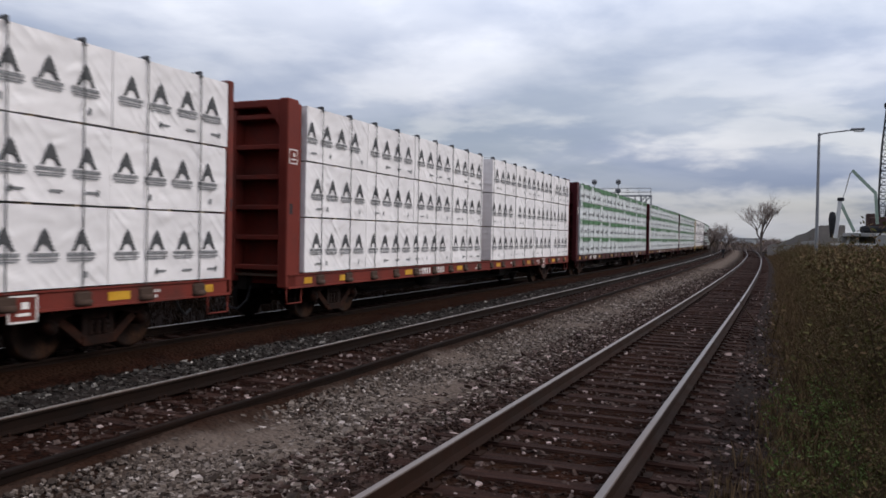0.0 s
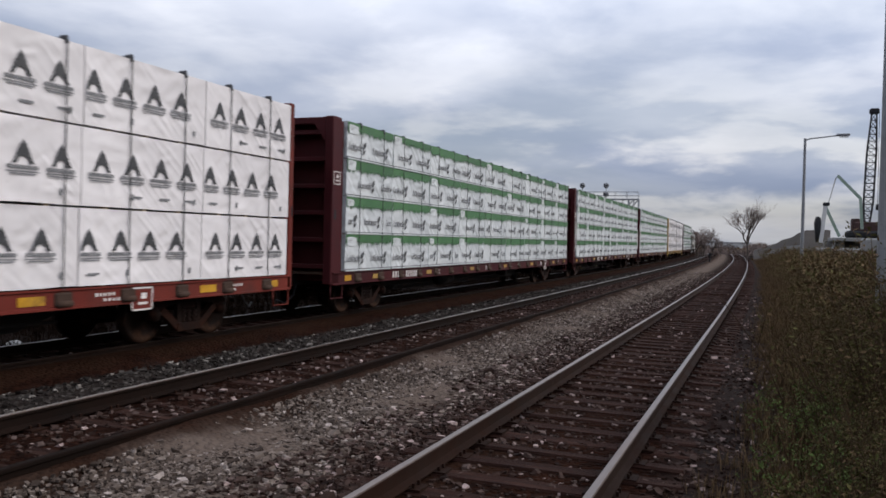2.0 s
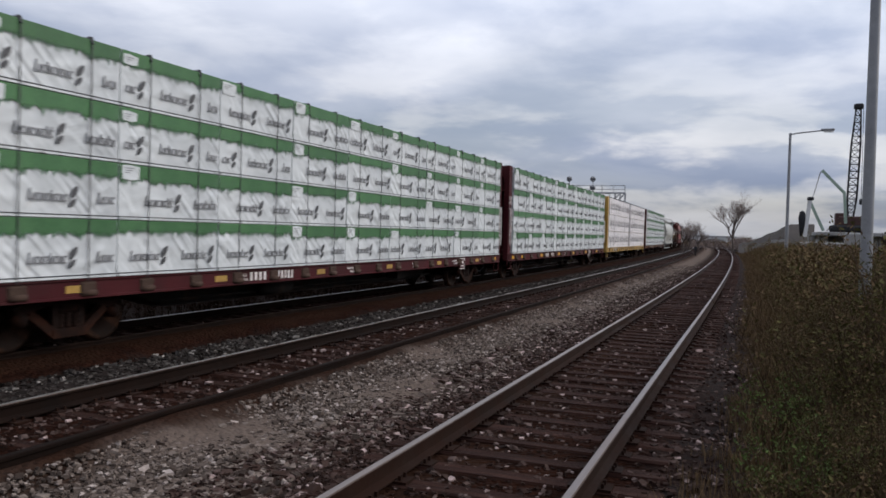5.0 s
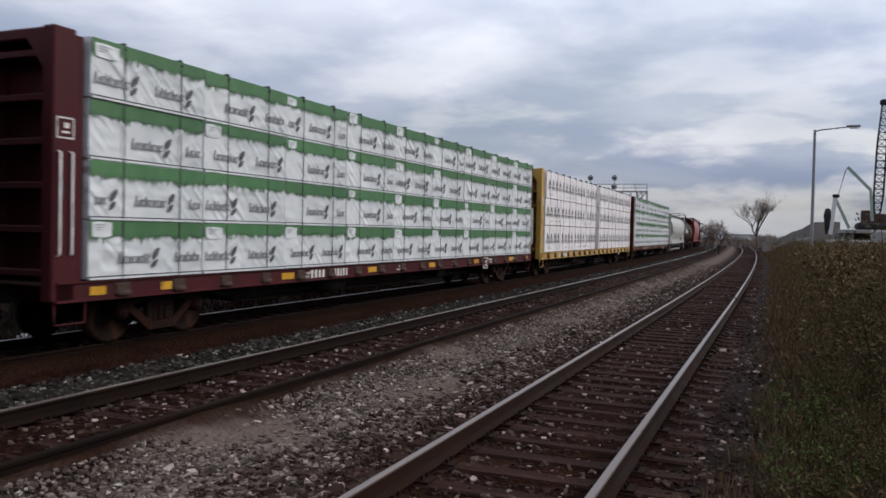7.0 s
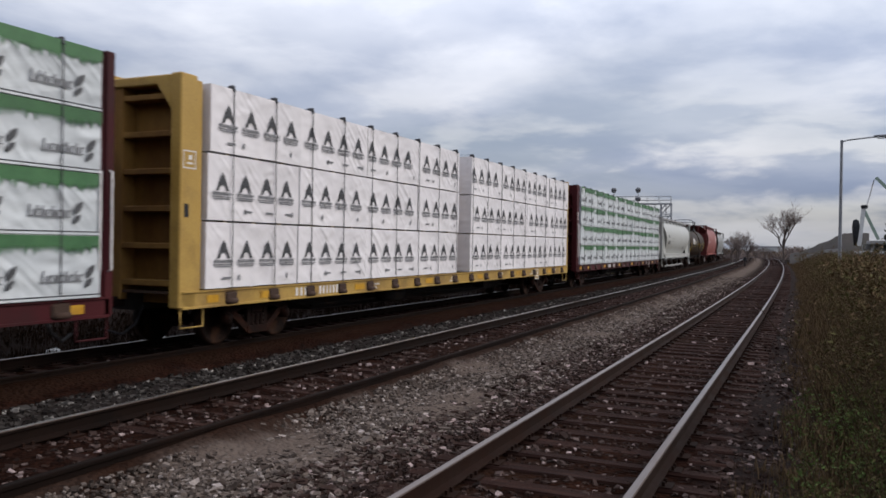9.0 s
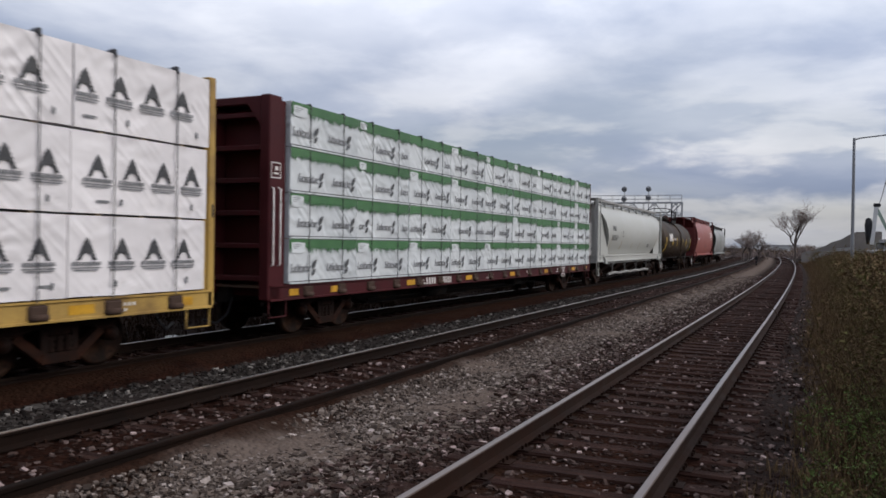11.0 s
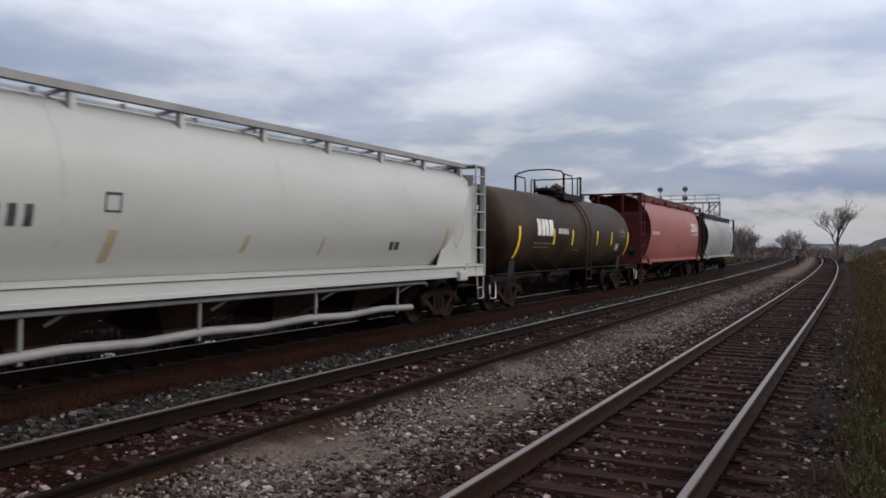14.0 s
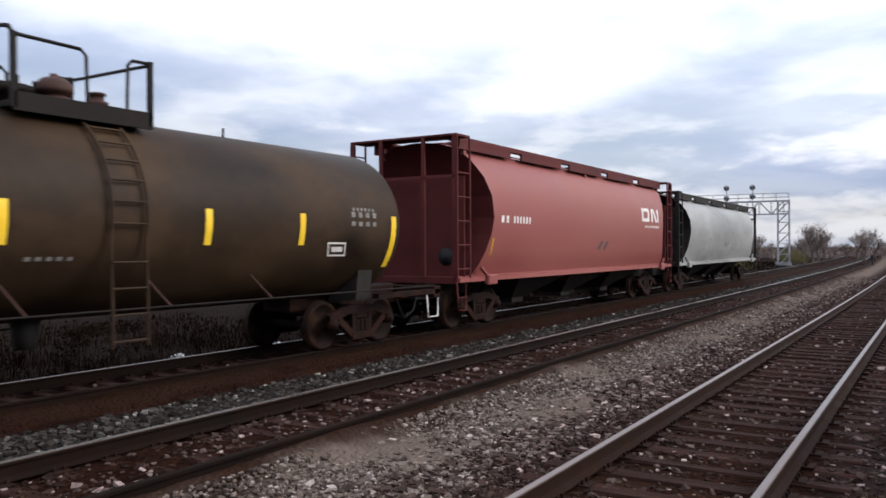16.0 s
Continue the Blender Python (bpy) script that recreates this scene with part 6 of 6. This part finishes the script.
def build_trees():
    rng = random.Random(8)
    kits = [bare_tree_parts(rng, 7.0, 0.46, 7, 0.22), bare_tree_parts(rng, 7.0, 0.42, 6, 0.2)] + [bare_tree_parts(rng, 6.0, 0.5, 6, 0.15) for _ in range(2)]

    def plant(kit, az, dist, scale, label):
        t = thing("bare_tree", label, "tree", "bare trees in the distance")
        t.matrix_basis = pose(*far(az, dist, -0.45), 0, 0, rng.uniform(0, 360)) @ Matrix.Scale(scale, 4)
        part("trunk", kit[0], None, t)
        part("crown", kit[1], None, t, "fine bare twigs")

    plant(kits[0], -1.5, 118, 1.62, "leafless tree with an open spreading crown by the bend")
    for az, dist, k in ((-7.2, 118, 1.0), (-6.9, 122, 1.15), (-6.4, 120, 0.8), (-7.7, 126, 0.8), (-10.4, 112, 0.8), (-10.9, 118, 0.7), (-4.6, 135, 0.95), (-4.1, 138, 1.05), (-3.6, 140, 0.85),
                        (-5.2, 140, 0.6), (-3.1, 146, 0.6), (-5.8, 150, 0.55), (-4.3, 150, 0.7), (-2.5, 170, 0.55), (-0.7, 175, 0.5), (-8.6, 150, 0.6), (-9.6, 155, 0.7), (-11.8, 140, 0.9), (-12.6, 150, 0.8)):
        plant(kits[2 + (dist % 2)], az, dist, k * 1.7, "leafless thicket tree in the brown woods")
    # the brown woods behind
    woods = Shape()
    for i in range(420):
        az, dist = rng.uniform(-16, 1.5), rng.uniform(170, 260)
        x, y, _ = far(az, dist)
        h = (0.7 + 3.6 * max(0.0, 0.18 + noise.noise((az * 0.62, 1.0, 2.0)) * 1.5)) * rng.uniform(0.7, 1.15)
        for _ in range(14):
            a, b = rng.gauss(0, 1.2), rng.gauss(0, 1.2)
            woods.tube([(x + a * 0.3, y + b * 0.3, -0.5), (x + a * 0.7, y + b * 0.7, h * 0.55), (x + a, y + b, h * rng.uniform(0.7, 1.0))], 0.05, 3, 0, False, False, (0.09, 0.05, 0.02))
        for _ in range(12):
            leaf(woods, rng, (x + rng.gauss(0, 1.1), y + rng.gauss(0, 1.1), h * rng.uniform(0.15, 0.85)), rng.uniform(0.3, 0.7), 1)
    tagged(new("far_woods", woods.mesh("far_woods", [M_TWIG_HAZE, M_DRY_LEAF])), "brown leafless woods along the horizon", "woods", kind="stuff")


# ---- lamp posts, signal bridge, building site ----
def lamp_post(az, dist, label):
    post = thing("street_lamp", label, "street lamp", "lamp posts along the bank")
    post.matrix_basis = pose(*far(az, dist, -0.4), 0, 0, 0)
    h = 9.6
    part("pole", Shape().tube([(0, 0, 0), (0, 0, 3), (0, 0, h)], 0.1, 12, 0, True, True, (0.125, 0.11, 0.085)), M_POLE, post)
    part("base_plate", Shape().box(-0.2, 0.2, -0.2, 0.2, 0, 0.05, bevel=0.01), M_POLE, post)
    part("arm", Shape().tube([(0, 0, h - 0.12), (0.35, 0, h - 0.02), (2.0, 0, h + 0.14)], 0.045, 8), M_POLE, post)
    head = Shape().box(1.9, 2.75, -0.16, 0.16, h + 0.10, h + 0.26, bevel=0.05)
    part("lamp_head", head, M_POLE, post)
    part("lens", Shape().box(2.1, 2.68, -0.13, 0.13, h + 0.02, h + 0.11, bevel=0.03), M_LENS, post, "pale frosted lens")


def signal_bridge():
    dist = 108.0
    x1, y1, _ = far(-8.9, dist)
    b = thing("signal_bridge", "grey lattice steel signal bridge with round signal discs", "signal bridge")
    b.matrix_basis = pose(x1, y1, -0.5, 0, 0, 2.5)
    top, low = up(3.0, dist) + 0.5, up(2.15, dist) + 0.5

    def tower(x):
        t = Shape()
        for dx in (-0.65, 0.65):
            for dy in (-0.4, 0.4):
                t.bar((x + dx, dy, 0), (x + dx, dy, top), 0.13, 0.13)
        n = 6
        for k in range(n):
            za, zb = top * k / n, top * (k + 1) / n
            for dy in (-0.4, 0.4):
                t.bar((x - 0.65, dy, za), (x + 0.65, dy, zb), 0.07, 0.07)
                t.bar((x - 0.65, dy, zb), (x + 0.65, dy, zb), 0.08, 0.08)
        t.box(x - 0.9, x + 0.9, -0.6, 0.6, -0.1, 0.35)
        return t

    part("tower", tower(0.0), M_GALV, b, "lattice steel leg")
    part("tower", tower(-17.0), M_GALV, b, "lattice steel leg")
    truss = Shape()
    for dy in (-0.45, 0.45):
        for z in (low, top):
            truss.bar((-17.6, dy, z), (0.7, dy, z), 0.12, 0.14)
        for k in range(12):
            xa = -17.0 + 17.0 * k / 12
            xb = xa + 17.0 / 12
            truss.bar((xa, dy, low if k % 2 else top), (xb, dy, top if k % 2 else low), 0.07, 0.07)
            truss.bar((xb, dy, low), (xb, dy, top), 0.06, 0.06)
    part("truss", truss, M_GALV, b, "lattice steel truss across the tracks")
    rail_ = Shape()
    for dy in (-0.5, 0.5):
        for dz in (0.5, 1.0):
            rail_.tube([(-17.4, dy, top + dz), (0.6, dy, top + dz)], 0.025, 4)
        for k in range(13):
            rail_.tube([(-17.4 + 1.5 * k, dy, top), (-17.4 + 1.5 * k, dy, top + 1.0)], 0.025, 4)
    part("guard_rail", rail_, M_GALV, b)
    part("walkway", Shape().box(-17.5, 0.7, -0.5, 0.5, top + 0.06, top + 0.1), M_GALV, b)
    for az in (-12.43, -10.77):
        x = dist * math.tan(math.radians(az + 8.9))
        z = up(3.95, dist) + 0.5
        mast = Shape().tube([(x, -0.55, top - 1.4), (x, -0.55, z)], 0.06, 6)
        m = part("signal_mast", mast, M_GALV, b)
        # discs and hoods in lamp-post grey: black paled by painted-in haze
        for dz in (0.0, -1.15) if az > -12 else (0.0, -1.3):
            part("signal_disc", Shape().turned([(-0.72, 0.36), (-0.67, 0.36)], (x, 0, z + dz), "y", 18), M_POLE, m, "round signal backboard, haze put into its grey")
            lamp = Shape()
            for k in range(3):
                q = 2 * math.pi * k / 3 + 0.5
                lamp.turned([(-0.95, 0.1), (-0.72, 0.11)], (x + 0.2 * math.cos(q), 0, z + dz + 0.2 * math.sin(q)), "y", 10)
            part("signal_hood", lamp, M_POLE, m)


def building_site():
    d = 112.0
    # embankment and bridge deck under construction
    deck = thing("bridge_deck", "pale concrete bridge deck under construction on piers", "bridge")
    x0, y0, _ = far(3.6, d)
    deck.matrix_basis = pose(x0, y0, 0)
    zt = up(0.62, d)
    part("slab", Shape().box(0, 26, -3, 5, zt - 0.45, zt, bevel=0.04), M_CONCRETE, deck, "concrete slab edge")
    for k in range(5):
        part("pier", Shape().box(0.4 + 6.0 * k, 1.5 + 6.0 * k, -1.5, 3, -0.5, zt - 0.45, bevel=0.05), M_CONCRETE, deck)
    part("abutment", Shape().box(-0.5, 26, 3.5, 4.2, -0.5, zt - 0.4), M_CONCRETE, deck, "grey concrete wall")
    crane = thing("crawler_crane", "dark crawler crane with a tall black lattice boom", "crane")
    cx, cy, _ = far(5.5, d)
    crane.matrix_basis = pose(cx, cy, zt)
    part("cab", Shape().box(-1.2, 1.7, -1.3, 1.3, 0.8, 2.0, bevel=0.15).box(-1.5, -0.5, -1.1, 0.2, 0.8, 2.4, bevel=0.1), M_CAB_RED, crane, "dark red machine house")
    for s in (-1, 1):
        part("crawler", Shape().box(-2.0, 2.0, s * 1.5 - 0.4, s * 1.5 + 0.4, 0.0, 0.9, bevel=0.25), M_BLACK, crane)
    boom = Shape()
    hgt, lean = up(8.45, d) - zt, 0.45
    corners = [(-0.5, -0.5), (0.5, -0.5), (0.5, 0.5), (-0.5, 0.5)]
    n = 16

    def level(k):
        f = k / n
        w = 0.55 + 0.5 * min(1, f * 5) if f < 0.2 else 1.05 - 0.5 * max(0, (f - 0.65) / 0.35)
        return [(0.3 + lean * f + a * w, b * w, 1.6 + (hgt - 1.6) * f) for a, b in corners]

    for k in range(n):
        p, q = level(k), level(k + 1)
        for i in range(4):
            boom.bar(p[i], q[i], 0.12, 0.12)
            boom.bar(p[i], q[(i + 1) % 4], 0.07, 0.07)
            boom.bar(q[i], q[(i + 1) % 4], 0.07, 0.07)
    tip = level(n)
    boom.box(tip[0][0] - 0.25, tip[1][0] + 0.3, -0.4, 0.4, hgt - 0.1, hgt + 0.6, bevel=0.15)
    part("boom", boom, M_BLACK, crane, "black lattice boom")
    part("hoist_rope", Shape().tube([(tip[1][0] + 0.3, 0, hgt), (tip[1][0] + 0.4, 0, 4.2)], 0.03, 4).box(tip[1][0] + 0.2, tip[1][0] + 0.7, -0.2, 0.2, 3.5, 4.2, bevel=0.08), M_BLACK, crane)
    d2 = 104.0
    pump = thing("concrete_pump", "concrete pump truck with a folded pale green boom", "pump truck")
    px, py, _ = far(3.4, d2)
    pump.matrix_basis = pose(px, py, 0)

    def pt(az, el, dy=0.0):
        x, y, _ = far(az, d2)
        return (x - px, y - py + dy, up(el, d2))

    base = up(0.3, d2)
    part("truck_body", Shape().box(-1.2, 5.5, -1.2, 1.2, -0.2, base - 0.6, bevel=0.2).box(3.6, 5.6, -1.2, 1.2, -0.2, base + 0.6, bevel=0.2), M_CONCRETE, pump)
    part("lower_boom", Shape().bar(pt(3.03, 0.3), pt(3.27, 2.75), 0.35, 0.45), M_FAR_WHITE, pump, "white boom segment")
    part("middle_boom", Shape().bar(pt(3.22, 2.7), pt(4.12, 0.7), 0.28, 0.34), M_PUMP_GREEN, pump)
    part("boom_joint", Shape().box(pt(3.1, 0)[0], pt(3.5, 0)[0], -0.3, 0.3, up(2.66, d2), up(2.88, d2), bevel=0.08), M_BLACK, pump)
    part("upper_boom", Shape().bar(pt(3.92, 4.6), pt(5.25, 3.15), 0.26, 0.34).bar(pt(5.25, 3.2), pt(5.4, 1.2), 0.24, 0.3), M_PUMP_GREEN, pump)
    part("delivery_hose", Shape().tube([pt(3.95, 4.6), pt(3.8, 4.4), pt(3.55, 3.3), pt(3.4, 2.8)], 0.07, 6), M_FAR_WHITE, pump)
    part("hopper", Shape().turned([(up(0.3, d2), 0.18), (up(0.8, d2), 0.3), (up(1.5, d2), 0.42), (up(1.9, d2), 0.3), (up(1.98, d2), 0.05)], (pt(2.84, 0)[0], 0, 0), "z", 14), M_BLACK, pump, "black rounded drum")
    # ramp of earth towards the site
    ramp = Shape()
    n = 26
    v = []
    for i in range(n + 1):
        f = i / n
        az = -1.0 + 4.6 * f
        crest = up(-0.35 + 1.45 * min(1.0, f * 1.45) ** 1.2 + 0.12 * noise.noise((f * 9, 0, 0)), 135)
        for dist, z in ((112, -0.45), (124, -0.4 + (crest + 0.4) * 0.45 + 0.15 * noise.noise((f * 12, 3, 0))), (135, crest), (142, crest), (165, -0.45)):
            x, y, _ = far(az, dist)
            v.append((x, y, z))
    ramp.add(v, [(i * 5 + k, i * 5 + k + 1, i * 5 + k + 6, i * 5 + k + 5) for i in range(n) for k in range(4)], 0, True)
    tagged(new("earth_ramp", ramp.mesh("earth_ramp", M_EARTH)), "dark earth ramp rising to the bridge site", "embankment", kind="structure")
    for az, el, w in ((0.35, -0.42, 1.3), (0.75, -0.25, 1.5), (1.15, -0.12, 1.2), (1.5, 0.05, 0.9)):
        x, y, _ = far(az, 118)
        b = thing("concrete_barrier", "pale concrete barrier block on the earth ramp", "barrier", "barriers on the ramp")
        prof = [(-0.3, 0), (0.3, 0), (0.26, 0.12), (0.12, 0.35), (0.09, 0.85), (-0.09, 0.85), (-0.12, 0.35), (-0.26, 0.12)]
        vv = [(sx, p, q) for sx in (-w, w) for p, q in prof]
        sh = Shape().add(vv, [tuple(range(8)), tuple(range(15, 7, -1))] + [(i, i + 8, (i + 1) % 8 + 8, (i + 1) % 8) for i in range(8)])
        b.matrix_basis = pose(x, y, up(el, 118) - 0.85, 0, -6, 8)
        part("block", sh, M_CONCRETE, b)
    # long white shed on the horizon
    shed = thing("distant_shed", "long low white shed with a grey roof on the horizon", "building")
    sx, sy, _ = far(-2.4, 260)
    shed.matrix_basis = pose(sx, sy, -0.5, 0, 0, 3)
    part("wall", Shape().box(-6.5, 5.5, 0, 8, 0, 2.8), M_FAR_WHITE, shed)
    part("roof", Shape().bar((-6.8, 4, 3.0), (5.8, 4, 3.0), 8.6, 0.4), M_GALV, shed)
    for k in range(4):
        part("door", Shape().box(-5.2 + 2.8 * k, -3.6 + 2.8 * k, -0.06, 0.0, 0.0, 2.2), M_GALV, shed)


def small_things():
    rng = random.Random(5)
    for x, y, k in ((-14.2, 10.2, 0.20), (-13.4, 8.6, 0.17), (-15.0, 12.4, 0.16), (-15.2, 8.0, 0.22), (-14.6, 7.2, 0.16), (-13.1, 14.5, 0.12), (-14.8, 15.4, 0.15)):
        bm = bmesh.new()
        bmesh.ops.create_icosphere(bm, subdivisions=2, radius=k)
        for v in bm.verts:
            v.co *= 1 + 0.45 * noise.noise(v.co * 9 + Vector((x, y, 0)))
            v.co.z *= 0.4
        me = bpy.data.meshes.new("litter")
        bm.to_mesh(me)
        bm.free()
        me.materials.append(M_LITTER)
        ob = thing("litter", "crumpled white plastic litter in the weeds", "litter", "litter beyond the far track", data=me)
        ob.matrix_basis = pose(x, y, ground_height(x) + k * 0.25, 0, 0, rng.uniform(0, 360))
    m = thing("marker_post", "short dark trackside marker post", "post")
    x, y, _ = far(-3.75, 92)
    m.matrix_basis = pose(x, y, -0.4)
    part("post", Shape().box(-0.06, 0.06, -0.06, 0.06, 0, 1.1, bevel=0.01), M_BLACK, m)
    part("cap", Shape().box(-0.16, 0.16, -0.1, 0.1, 0.9, 1.3, bevel=0.03), M_BLACK, m)


build_weeds()
build_trees()
lamp_post(1.95, 60.0, "tall grey lamp post with an arm over the bank")
lamp_post(6.62, 18.0, "near grey lamp post standing in the weeds")
signal_bridge()
building_site()
small_things()


build_train()
tracks()
motions()
